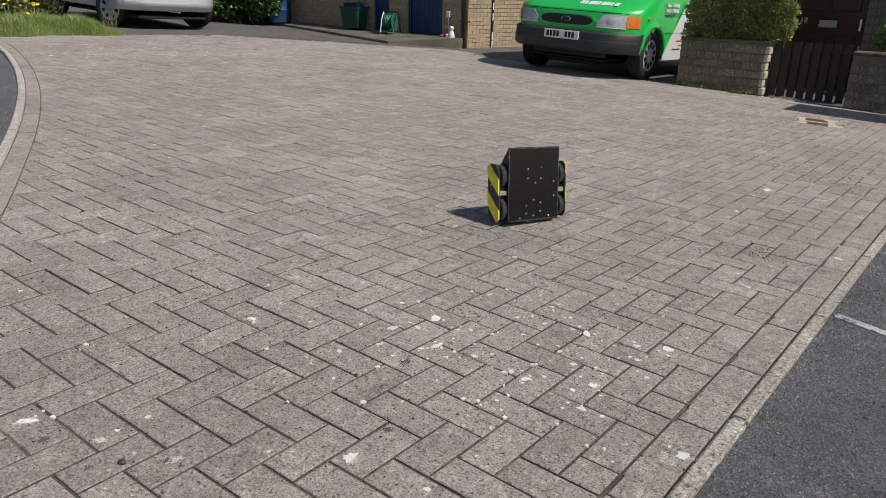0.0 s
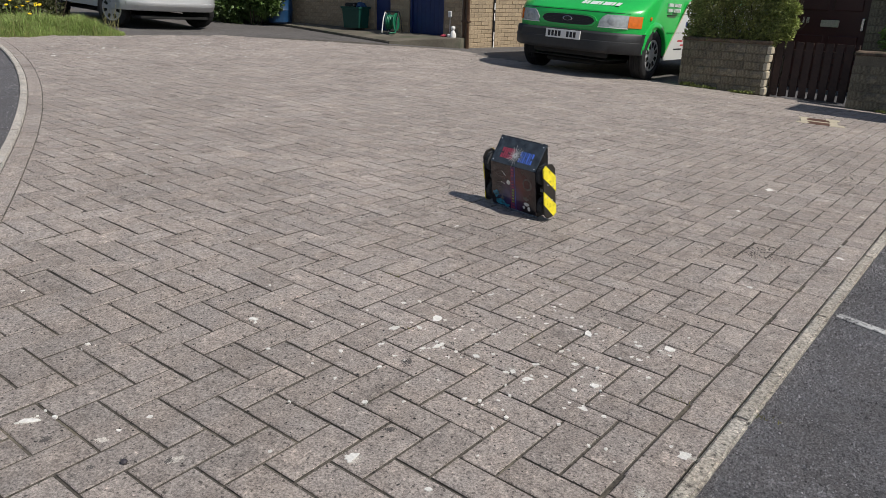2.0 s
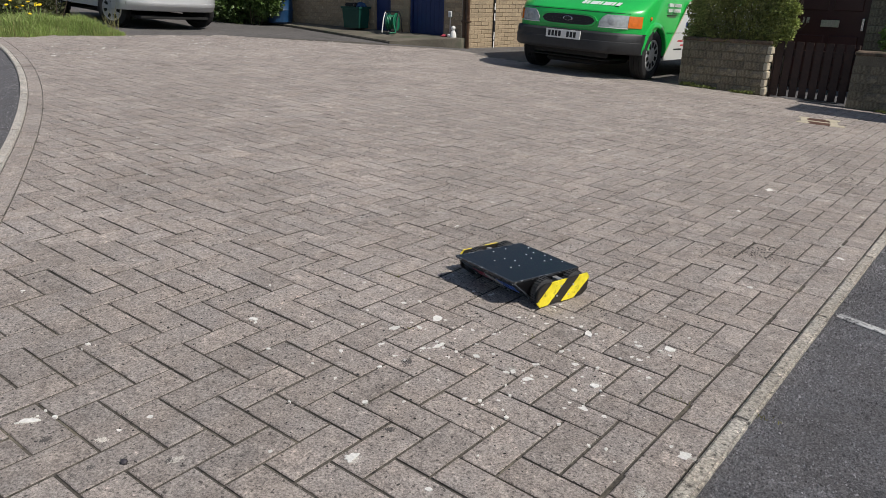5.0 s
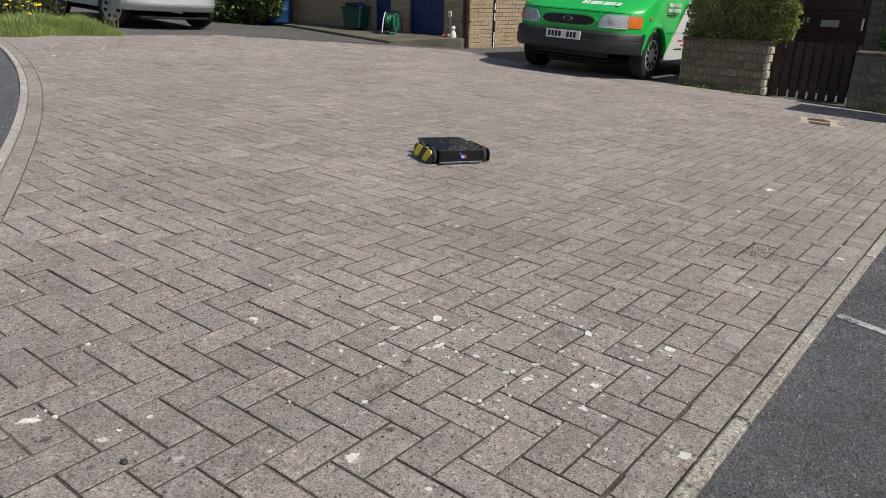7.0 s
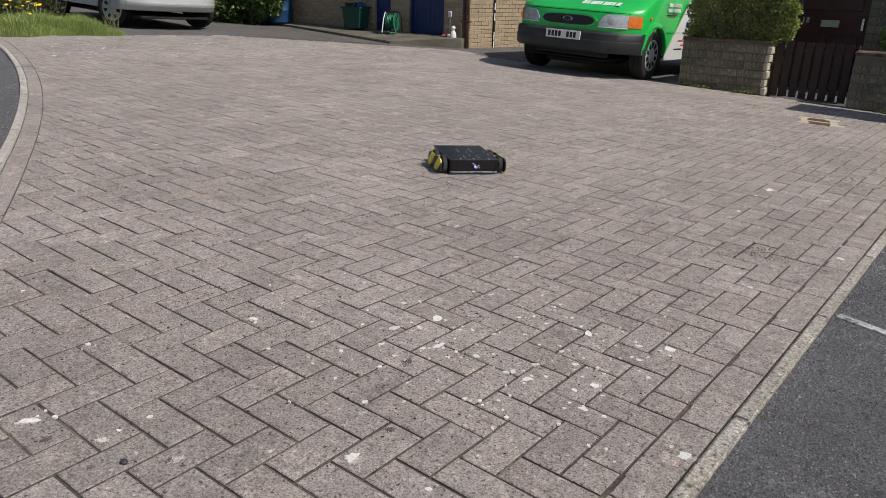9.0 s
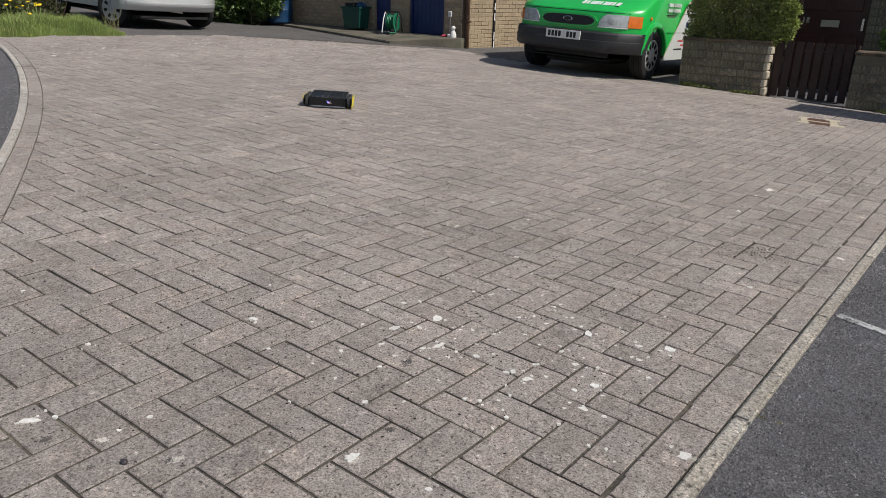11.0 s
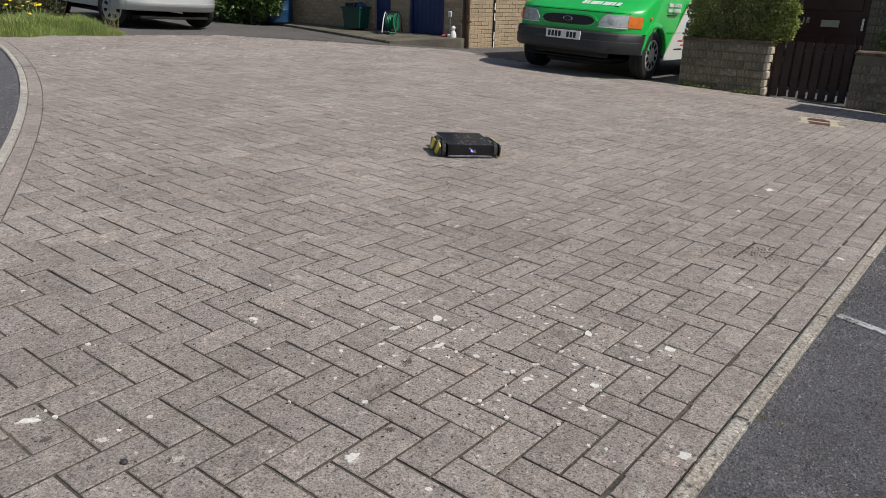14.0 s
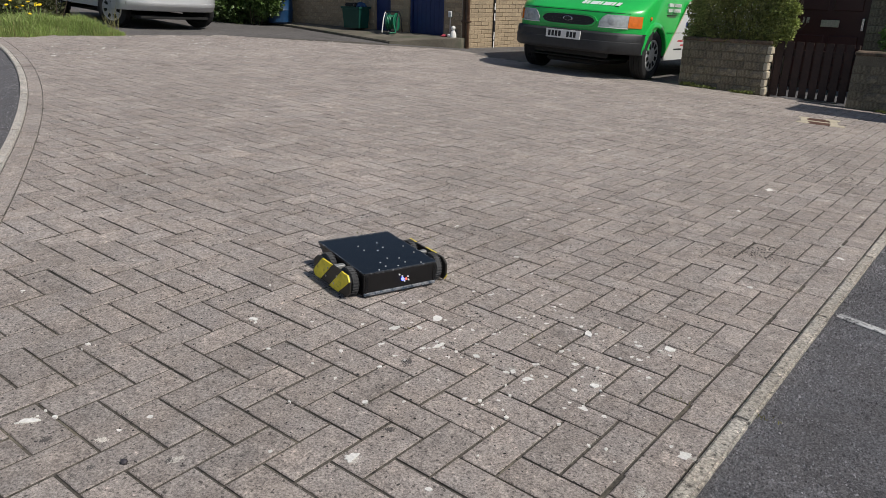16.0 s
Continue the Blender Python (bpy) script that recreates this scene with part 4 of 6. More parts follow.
def make_plants():
    rng = random.Random(21)
    hedge = thing("hedge", "clipped dense dark green hedge behind the garden wall", "hedge")
    bm = bmesh.new()
    twigs(bm, -2.9, -1.95, 8.7, 9.1, 0.2, 1.0, 40, rng)
    part("twigs", bm, TWIG, hedge)
    v, f = leaf_cloud(26000, box_spot(-3.02, -1.80, 8.58, 9.12, 0.42, 1.10, 0.07), 0.026, rng)
    tagged(sheet("foliage", v, f, LEAF_HEDGE, hedge), kind="stuff")
    bush = thing("conifer_bush", "bright green feathery bush leaning over the gate", "bush")
    bm = bmesh.new()
    tube(bm, [(-1.78, 8.95, -0.2), (-1.77, 8.93, 0.5), (-1.74, 8.90, 1.3)], [0.03, 0.024, 0.01], 8)
    for k in range(14):
        a = rng.uniform(0, 6.28)
        z = rng.uniform(0.4, 1.1)
        tube(bm, [(-1.77, 8.93, z), (-1.77 + 0.12 * math.cos(a), 8.9 + 0.12 * math.sin(a), z + 0.10), (-1.77 + 0.2 * math.cos(a), 8.9 + 0.2 * math.sin(a), z + 0.22)], [0.008, 0.006, 0.003], 5)
    part("trunk", bm, TWIG, bush)
    v, f = [], []
    for cx, cz, r, s in ((-1.92, 0.62, 0.15, 1.0), (-1.90, 0.84, 0.19, 2.0), (-1.90, 1.04, 0.20, 3.0), (-1.76, 0.70, 0.11, 4.0), (-1.84, 0.56, 0.12, 5.0), (-1.78, 0.60, 0.09, 6.0), (-1.86, 0.49, 0.08, 8.0), (-1.76, 0.86, 0.10, 9.0)):
        a, b = leaf_cloud(2300, ball_spot(cx, 8.78, cz, r, r * 0.9, r * 1.05, s, 0.85), 0.024, rng, 1.0)
        n = len(v)
        v += a
        f += [tuple(n + i for i in q) for q in b]
    tagged(sheet("foliage", v, f, LEAF_BUSH, bush), kind="stuff")
    shrub = thing("small_shrub", "small bright green shrub behind the garden wall", "shrub")
    v, f = leaf_cloud(1500, ball_spot(-0.62, 9.05, 0.60, 0.17, 0.17, 0.20, 7.0, 0.8), 0.042, rng)
    tagged(sheet("foliage", v, f, LEAF, shrub), kind="stuff")
    bm = bmesh.new()
    for k in range(6):
        tube(bm, [(-0.62, 9.05, -0.2), (-0.62 + rng.uniform(-0.1, 0.1), 9.05, 0.62)], 0.006, 5)
    part("stems", bm, TWIG, shrub)
    # weeds and moss along the foot of the garden walls
    for x0, x1, yw, n in ((-2.95, -2.0, 8.585, 420), (-0.6, 0.5, 8.515, 260)):
        foot = thing("weed_fringe", "low ragged weeds growing at the foot of the wall", "weeds")

        def along(r, x0=x0, x1=x1, yw=yw):
            while True:
                x = r.uniform(x0, x1)
                h = 0.055 * max(0.0, noise.noise(Vector((x * 4, yw, 0))) + 0.25)
                if h > 0.004:
                    return Vector((x, yw - r.random() * 0.05, ground_z(x, yw) + r.random() * h)), Vector((0, -0.4, 1))
        v, f = leaf_cloud(n, along, 0.028, rng, 1.0)
        tagged(sheet("foliage", v, f, LEAF_HEDGE, foot), kind="stuff")
    # bush by the end of the garage slab, its shade put into the leaf colour
    dark = thing("laurel_bush", "dense green bush with painted-in shade at the end of the slab", "bush")
    v, f = [], []
    for cx, cy, cz, r, s in ((-12.9, 8.95, 0.62, 0.55, 1.0), (-13.5, 9.0, 0.8, 0.70, 2.0), (-12.25, 9.15, 0.72, 0.40, 3.0), (-12.8, 9.2, 1.15, 0.7, 4.0)):
        a, b = leaf_cloud(3000, ball_spot(cx, cy, cz, r, r, r * 0.9, s, 0.5), 0.075, rng)
        n = len(v)
        v += a
        f += [tuple(n + i for i in q) for q in b]
    tagged(sheet("foliage", v, f, LEAF_LAUREL_SHADED, dark), kind="stuff")
    bm = bmesh.new()
    twigs(bm, -13.5, -12.3, 8.8, 9.2, 0.2, 1.4, 25, rng)
    part("stems", bm, TWIG, dark)
    weeds = thing("weed_clump", "rank dark weeds at the back of the verge", "weeds")
    v, f = [], []
    for cx, cy, cz, r, s in ((-11.5, 3.2, 0.45, 0.42, 1.0), (-12.0, 3.9, 0.55, 0.50, 2.0), (-12.3, 2.8, 0.55, 0.62, 3.0), (-12.4, 4.6, 0.55, 0.45, 4.0), (-11.6, 2.3, 0.5, 0.5, 5.0)):
        a, b = leaf_cloud(1600, ball_spot(cx, cy, cz, r, r, r * 0.75, s, 0.7), 0.055, rng, 1.1)
        n = len(v)
        v += a
        f += [tuple(n + i for i in q) for q in b]
    tagged(sheet("foliage", v, f, LEAF_DARK, weeds), kind="stuff")
    bm = bmesh.new()
    twigs(bm, -12.4, -11.3, 2.3, 4.6, 0.25, 0.9, 30, rng)
    tagged(part("stems", bm, TWIG, weeds), kind="stuff")
    # hedge line far behind the car closes the view
    far = thing("hedge", "tall shaded hedge behind the parked car", "hedge")
    v, f = leaf_cloud(14000, box_spot(-19.5, -17.8, -1.0, 12.5, 0.3, 3.2, 0.3), 0.15, rng)
    tagged(sheet("foliage", v, f, LEAF_DARK, far), kind="stuff")
    bm = bmesh.new()
    twigs(bm, -19.2, -18.2, -0.8, 12.0, 0.3, 3.0, 60, rng)
    part("stems", bm, TWIG, far)


make_plants()


def make_verge():
    rng = random.Random(33)
    verge = thing("grass_verge", "unmown grass verge with yellow dandelions", "grass", kind="structure")
    m = SLOPE
    # uneven soil mound under the grass
    nx, ny = 26, 22
    x0, x1, y0, y1 = -15.5, -9.75, -1.0, 5.1

    def rise(x, y):
        edge = -9.75 - 0.55 * noise.noise(Vector((y * 0.9, 0, 0))) - 0.06 * (y - 3) ** 2
        a = min(max((edge - x) / 0.35, 0), 1) * min(max((4.95 - y) / 0.5, 0), 1)
        ring = (Vector((x, y)) - KERB_C).length - KERB_R
        a *= min(max(ring / 0.3, 0), 1)
        return a, -0.03 + a * (0.055 + 0.03 * noise.noise(Vector((x * 1.5, y * 1.5, 0))))
    verts, faces = [], []
    for j in range(ny + 1):
        for i in range(nx + 1):
            x, y = x0 + (x1 - x0) * i / nx, y0 + (y1 - y0) * j / ny
            verts.append(tuple(m @ Vector((x, y, rise(x, y)[1]))))
    for j in range(ny):
        for i in range(nx):
            a = j * (nx + 1) + i
            faces.append((a, a + 1, a + nx + 2, a + nx + 1))
    sheet("soil", verts, faces, SOIL, verge)

    def blades(n, material, hmin, hmax, where, width, name):
        v, f = [], []
        k = 0
        while k < n:
            x, y = where(rng)
            a, z = rise(x, y)
            if a < 0.25:
                continue
            k += 1
            h = rng.uniform(hmin, hmax) * (0.35 + 0.65 * a) * (0.75 + 0.5 * noise.noise(Vector((x * 2, y * 2, 5))))
            ang = rng.uniform(0, 6.28)
            lean = Vector((math.cos(ang), math.sin(ang), 0)) * h * rng.uniform(0.1, 0.6)
            s = Vector((-math.sin(ang), math.cos(ang), 0)) * width
            p = Vector((x, y, z - 0.01))
            q = [p - s, p + s, p + lean * 0.4 + Vector((0, 0, h * 0.65)) + s * 0.7, p + lean * 0.4 + Vector((0, 0, h * 0.65)) - s * 0.7, p + lean + Vector((0, 0, h))]
            n0 = len(v)
            v += [tuple(m @ w) for w in q]
            f += [(n0, n0 + 1, n0 + 2, n0 + 3), (n0 + 3, n0 + 2, n0 + 4)]
        tagged(sheet(name, v, f, material, verge), kind="stuff")
    blades(52000, GRASS, 0.10, 0.27, lambda r: (r.triangular(-13.6, -9.8, -10.1), r.uniform(1.4, 4.95)), 0.0030, "grass")
    blades(5000, DRY_GRASS, 0.05, 0.30, lambda r: (r.triangular(-12.5, -9.8, -9.95), r.uniform(1.8, 4.95)), 0.003, "dry_grass")
    # taller straws by the wheel
    v, f = [], []
    tuft = thing("straw_tuft", "dry straw-coloured grass stalks at the tarmac edge", "grass")
    bm = bmesh.new()
    for k in range(18):
        x, y = rng.gauss(-10.40, 0.05), rng.gauss(4.80, 0.045)
        z = ground_z(x, y) - 0.02
        h = rng.uniform(0.16, 0.48)
        a = rng.uniform(0, 6.28)
        tube(bm, [(x, y, z), (x + 0.03 * math.cos(a), y + 0.03 * math.sin(a), z + h * 0.6), (x + 0.08 * math.cos(a), y + 0.08 * math.sin(a), z + h)], [0.0026, 0.0026, 0.0014], 4)
    part("stalks", bm, DRY_GRASS, tuft)
    for x, y, h in ((-10.6, 3.53, 0.33), (-10.62, 3.62, 0.35), (-10.55, 3.77, 0.39), (-10.65, 3.87, 0.37), (-10.55, 3.67, 0.25), (-10.6, 3.69, 0.41), (-10.7, 3.84, 0.36), (-10.6, 3.40, 0.36), (-10.65, 3.47, 0.42)):
        fl = thing("dandelion", "yellow dandelion flower on a thin stalk", "flower", group="dandelions in the verge")
        z = ground_z(x, y)
        bm = bmesh.new()
        tube(bm, [(x, y, z), (x + 0.01, y, z + h)], 0.004, 5)
        part("stalk", bm, GRASS, fl)
        bm = bmesh.new()
        lathe(bm, [(0.0, -0.010), (0.012, -0.006), (0.025, 0.003), (0.027, 0.007), (0.015, 0.012), (0.0, 0.013)], 12, pose(x + 0.01, y, z + h, rng.uniform(-30, 30), rng.uniform(0, 40)))
        part("flower_head", bm, FLOWER, fl)


make_verge()
# ---- small things ----
def make_small():
    y0 = 9.95
    # downpipes on the corner and on the sunny wall
    pipe = thing("downpipe", "brown plastic downpipe at the house corner", "pipe")
    for x in (-7.555, -7.475):
        bm = bmesh.new()
        box(bm, x - 0.03, x + 0.03, y0 - 0.10, y0 - 0.035, ground_z(x, y0) - 0.02, 2.55, 0.012, segments=2)
        part("pipe", bm, BROWN_PIPE, pipe)
    for z in (0.45, 1.5):
        bm = bmesh.new()
        box(bm, -7.60, -7.43, y0 - 0.106, y0 - 0.008, z, z + 0.03, 0.004)
        part("bracket", bm, BROWN_PIPE, pipe)
    bm = bmesh.new()
    box(bm, -7.655, -7.600, y0 - 0.012, y0 - 0.0045, 0.12, 2.5, 0.002)
    part("pale_corner_strip", bm, PALE_STONE, pipe)
    rod = thing("cable_conduit", "flaking black and white conduit up the brick wall", "pipe")
    bm = bmesh.new()
    box(bm, -7.534, -7.505, 10.76, 10.805, ground_z(-7.5, 11.0) - 0.01, 2.5, 0.004)
    part("conduit", bm, INK, rod)
    rng = random.Random(12)
    for z0, z1 in ((-0.06, 0.10), (0.12, 0.26), (0.47, 0.60), (0.66, 0.78)):
        bm = bmesh.new()
        box(bm, -7.5045, -7.501, 10.758, 10.790, z0, z1, 0.001)
        part("white_flake", bm, WHITE_PVC, rod)
    # recycling box with things in it
    b = thing("recycling_box", "dark green plastic recycling box on the slab", "box")
    x0, x1, yb0, yb1 = -10.34, -9.88, 9.56, 9.86
    z = slab_z(-10.1, 9.7) + 0.004
    bm = bmesh.new()
    ring = [[(x0 + 0.025, x1 - 0.025, yb0 + 0.02, yb1 - 0.02, 0.0)], [(x0, x1, yb0, yb1, 0.36)], [(x0 - 0.02, x1 + 0.02, yb0 - 0.02, yb1 + 0.02, 0.362)], [(x0 - 0.02, x1 + 0.02, yb0 - 0.02, yb1 + 0.02, 0.40)], [(x0 + 0.01, x1 - 0.01, yb0 + 0.01, yb1 - 0.01, 0.40)], [(x0 + 0.055, x1 - 0.055, yb0 + 0.045, yb1 - 0.045, 0.02)]]
    rings = []
    for (a, c, d, e, h), in ring:
        rings.append([bm.verts.new(p) for p in ((a, d, z + h), (c, d, z + h), (c, e, z + h), (a, e, z + h))])
    for p, q in zip(rings, rings[1:]):
        for i in range(4):
            bm.faces.new((p[i], p[(i + 1) % 4], q[(i + 1) % 4], q[i]))
    bm.faces.new(rings[0][::-1])
    bm.faces.new(rings[-1])
    part("tub", bm, GREEN_BIN, b)
    lid = thing("dark_lid", "dark plastic lid resting in the recycling box", "lid")
    bm = bmesh.new()
    box(bm, x0 + 0.03, x0 + 0.30, yb0 + 0.03, yb1 - 0.03, z + 0.395, z + 0.47, 0.02, segments=2)
    part("lid_shell", bm, INK, lid)
    bag = thing("blue_bag", "crumpled blue plastic bag in the recycling box", "bag")
    bm = bmesh.new()
    bmesh.ops.create_icosphere(bm, subdivisions=3, radius=1)
    for v in bm.verts:
        k = 1 + 0.35 * noise.noise(v.co * 2.6)
        v.co = Vector((x1 - 0.10 + v.co.x * 0.10 * k, yb0 + 0.17 + v.co.y * 0.10 * k, z + 0.40 + v.co.z * 0.085 * k))
    part("bag_skin", bm, BLUE_BARREL, bag, smooth=30)
    # blue barrel behind the bush
    bar = thing("barrel", "blue plastic barrel on the slab", "barrel")
    bm = bmesh.new()
    lathe(bm, [(0.24, 0.0), (0.27, 0.03), (0.285, 0.25), (0.295, 0.27), (0.285, 0.29), (0.29, 0.55), (0.30, 0.57), (0.29, 0.59), (0.27, 0.84), (0.24, 0.88), (0.0, 0.88)], 28, pose(-12.30, 9.60, slab_z(-12.3, 9.60) + 0.002))
    part("drum", bm, BLUE_BARREL, bar, smooth=35)
    # garden hose reel
    reel = thing("hose_reel", "green garden hose on a reel with a pale carrying frame", "hose reel")
    cx, cy = -9.04, 9.60
    zf = slab_z(cx, cy) + 0.004
    for dx in (-0.10, 0.10):
        bm = bmesh.new()
        prof = [(0.03, -0.012), (0.16, -0.012), (0.165, 0.0), (0.16, 0.012), (0.03, 0.012)]
        lathe(bm, prof, 28, pose(cx + dx, cy, zf + 0.20, 0, 90, 20))
        part("reel_disc", bm, HOSE_GREEN if dx > 0 else GREEN_BIN, reel, smooth=35)
    bm = bmesh.new()
    for k in range(5):
        prof = [(0.115 + 0.015 * math.cos(a), (k - 2) * 0.032 + 0.015 * math.sin(a)) for a in [i * math.pi / 4 for i in range(9)]]
        lathe(bm, prof, 24, pose(cx, cy, zf + 0.20, 0, 90, 20))
    part("hose", bm, HOSE_GREEN, reel, smooth=60)
    for dx in (-0.14, 0.14):
        bm = bmesh.new()
        c, s = math.cos(radians(20)), math.sin(radians(20))
        pts = [(-0.17, 0.01), (-0.15, 0.10), (-0.09, 0.27), (0.0, 0.385), (0.09, 0.30), (0.13, 0.10), (0.16, 0.01)]
        tube(bm, [(cx + dx * c - p * s, cy + dx * s + p * c, zf + h) for p, h in pts], 0.011, 8)
        part("frame", bm, WHITE_PVC if dx < 0 else BUMPER, reel, smooth=60)
    bm = bmesh.new()
    tube(bm, [(cx - 0.14, cy - 0.05, zf + 0.385), (cx + 0.13, cy + 0.05, zf + 0.385)], 0.016, 8)
    part("handle", bm, INK, reel, smooth=60)
    bm = bmesh.new()
    tube(bm, [(cx + 0.13, cy - 0.12, zf + 0.2), (cx + 0.2, cy - 0.16, zf + 0.10), (cx + 0.26, cy - 0.2, zf + 0.02), (cx + 0.2, cy - 0.3, zf + 0.014)], 0.012, 8)
    part("hose_end", bm, HOSE_GREEN, reel, smooth=60)
    # socket box and pale garden ornament by the door
    sock = thing("wall_box", "small pale outdoor socket box on the brick", "socket")
    bm = bmesh.new()
    box(bm, -7.95, -7.87, y0 - 0.045, y0 - 0.0045, 0.52, 0.63, 0.008)
    part("case", bm, WHITE_PVC, sock)
    bm = bmesh.new()
    tube(bm, [(-7.91, y0 - 0.02, 0.52), (-7.91, y0 - 0.02, 0.25)], 0.008, 6)
    part("cable", bm, WHITE_PVC, sock)
    orn = thing("ornament", "plain white rounded garden ornament", "ornament")
    bm = bmesh.new()
    zf = slab_z(-7.72, 9.78) + 0.002
    lathe(bm, [(0.055, 0.0), (0.085, 0.02), (0.08, 0.10), (0.05, 0.17), (0.032, 0.195), (0.055, 0.225), (0.06, 0.26), (0.04, 0.295), (0.0, 0.305)], 18, pose(-7.72, 9.78, zf) @ Matrix.Scale(0.70, 4))
    lathe(bm, [(0.0, -0.02), (0.03, -0.01), (0.035, 0.03), (0.0, 0.05)], 12, pose(-7.79, 9.75, zf + 0.03))
    part("figure", bm, WHITE_PVC, orn, smooth=50)
    toy = thing("pink_toy", "small pink plastic toy on the slab", "toy")
    bm = bmesh.new()
    lathe(bm, [(0.02, 0), (0.06, 0.01), (0.065, 0.03), (0.02, 0.045), (0, 0.046)], 14, pose(-7.93, 9.78, slab_z(-7.93, 9.78) + 0.002))
    part("disc", bm, mat("pink_plastic", (0.6, 0.08, 0.12), 0.5, vary=0.05, bump=0), toy, smooth=40)
    # inspection cover before the gate
    cover = thing("inspection_cover", "rusty inspection cover in a pale mortar frame", "manhole cover", SLOPE @ pose(-0.85, 6.86, 0, 0, 0, 14) @ Matrix.Diagonal((0.68, 0.84, 0.72, 1)))
    bm = bmesh.new()
    box(bm, -0.16, 0.16, -0.26, 0.26, -0.02, 0.003, 0.003)
    part("lid", bm, mat("rusty_iron", (0.10, 0.048, 0.032), 0.8, metal=0.2, vary=0.3, grain=80, bump=0.4), cover)
    for k, (x, y, w, h) in enumerate(((-0.20, 0.0, 0.05, 0.24), (0.20, 0.02, 0.055, 0.28), (0.0, -0.02, 0.19, 0.035), (-0.22, -0.2, 0.09, 0.05), (0.23, -0.22, 0.10, 0.07), (0.20, 0.27, 0.10, 0.06), (-0.20, 0.24, 0.07, 0.05))):
        bm = bmesh.new()
        box(bm, x - w, x + w, y - h, y + h, -0.02, 0.005 + 0.0004 * k, 0.006)
        part("mortar_patch", bm, PALE_STONE, cover)
    # painted line on the road
    line = thing("road_marking", "worn white painted line on the asphalt", "road marking", SLOPE, kind="structure")
    bm = bmesh.new()
    box(bm, 0.384, 3.6, -0.022, 0.022, -0.011, -0.0085, 0, pose(0, 1.632, 0, 0, 0, -14))
    part("line", bm, mat("worn_road_paint", (0.46, 0.46, 0.45), 0.8, vary=0.3, grain=90, bump=0.3, second=(0.10, 0.10, 0.10), second_amount=0.35, second_scale=60), line)


make_small()


def make_litter():
    """Loose grit, flakes of paint and droppings on the blocks, moss in the joints."""
    rng = random.Random(77)
    flakes = thing("paint_flakes", "scattered white chips and splashes on the paving", "debris", SLOPE, kind="stuff")
    bm = bmesh.new()

    def chip(x, y, r, h=0.0012):
        n = 5 if r < 0.012 else 9
        s, t = rng.uniform(0.6, 1.2), rng.uniform(0.45, 0.95)
        turn = rng.random() * 6.28
        pts = []
        for i in range(n):
            k = rng.uniform(0.5, 1.2)
            a, b = r * k * s * math.cos(2 * math.pi * i / n), r * k * t * math.sin(2 * math.pi * i / n)
            pts.append((x + a * math.cos(turn) - b * math.sin(turn), y + a * math.sin(turn) + b * math.cos(turn)))
        prism(bm, pts, dip(x, y) - 0.004, dip(x, y) + h, "z")
    known = ((-0.646, 0.285, 0.022), (-0.599, 0.436, 0.026), (-0.477, 0.292, 0.024), (-0.594, 0.345, 0.013), (-0.601, 0.179, 0.014), (-0.497, 0.245, 0.014), (-0.19, 0.701, 0.022), (-0.039, 0.74, 0.014), (0.0, 0.651, 0.012), (0.038, 0.793, 0.024), (-0.23, 0.321, 0.016), (-0.179, 0.314, 0.018), (-0.125, 0.489, 0.016), (-0.026, 0.416, 0.02), (0.01, 0.287, 0.02), (-0.591, 0.728, 0.016), (-1.0, 0.028, 0.018), (-1.217, -0.384, 0.012), (-0.956, -0.663, 0.022), (-0.276, -0.264, 0.02), (0.285, 0.271, 0.022), (-0.353, 3.303, 0.04), (-8.851, 5.165, 0.07), (-1.171, 0.233, 0.012), (-1.146, 1.27, 0.014), (0.244, 2.231, 0.02), (-1.715, -0.342, 0.012))
    for x, y, r in known:
        chip(x, y, r * 0.92)
        for _ in range(3):
            chip(x + rng.gauss(0, r), y + rng.gauss(0, r), r * rng.uniform(0.15, 0.4))
    for _ in range(130):
        x, y = rng.gauss(-0.3, 0.30), rng.gauss(0.42, 0.33)
        if in_field(x, y):
            chip(x, y, rng.uniform(0.003, 0.012))
    for _ in range(200):
        x, y = rng.uniform(-9, 0.2), rng.uniform(-0.8, 7.5)
        if in_field(x, y):
            chip(x, y, rng.uniform(0.004, 0.012) * (1 + 0.15 * max(0, y)))
    for _ in range(90):
        x, y = rng.uniform(-10.0, -7.0), rng.uniform(2.6, 6.5)
        if in_field(x, y):
            chip(x, y, rng.uniform(0.010, 0.030))
    for _ in range(70):
        x, y = rng.uniform(-9.6, -6.6), rng.uniform(5.2, 7.9)
        if in_field(x, y):
            chip(x, y, rng.uniform(0.006, 0.018))
    part("chip", bm, mat("white_splash", (0.72, 0.70, 0.66), 0.8, vary=0.15, grain=120, bump=0.2), flakes)
    # pale bloom and dark spots, each a loose cluster of flecks
    for name, label, spots, colour in (("pale_bloom", "pale worn patches of bloom on the paving blocks", ((-0.329, -0.283, 0.016), (-0.273, -0.268, 0.018), (-0.565, -0.526, 0.014), (-0.757, -0.591, 0.011), (-0.801, -0.493, 0.014), (0.266, 0.07, 0.02), (0.303, 0.274, 0.011), (-0.998, 0.03, 0.012), (-0.852, 0.226, 0.012), (-0.027, 0.429, 0.012), (-0.646, 0.291, 0.014), (-0.955, -0.662, 0.018), (0.209, 2.44, 0.02), (-0.239, 0.326, 0.016), (-0.188, 0.319, 0.014), (0.025, 0.758, 0.014)), (0.48, 0.45, 0.41)), ("dark_spots", "dark greasy spots on the paving blocks", ((-0.853, -0.672, 0.01), (-0.678, -0.658, 0.01), (-0.678, -0.695, 0.01), (-0.571, -0.536, 0.008), (-0.478, 0.152, 0.02), (-0.457, 0.334, 0.012), (-0.287, -0.13, 0.012), (-0.634, -0.203, 0.012)), (0.10, 0.092, 0.088))):
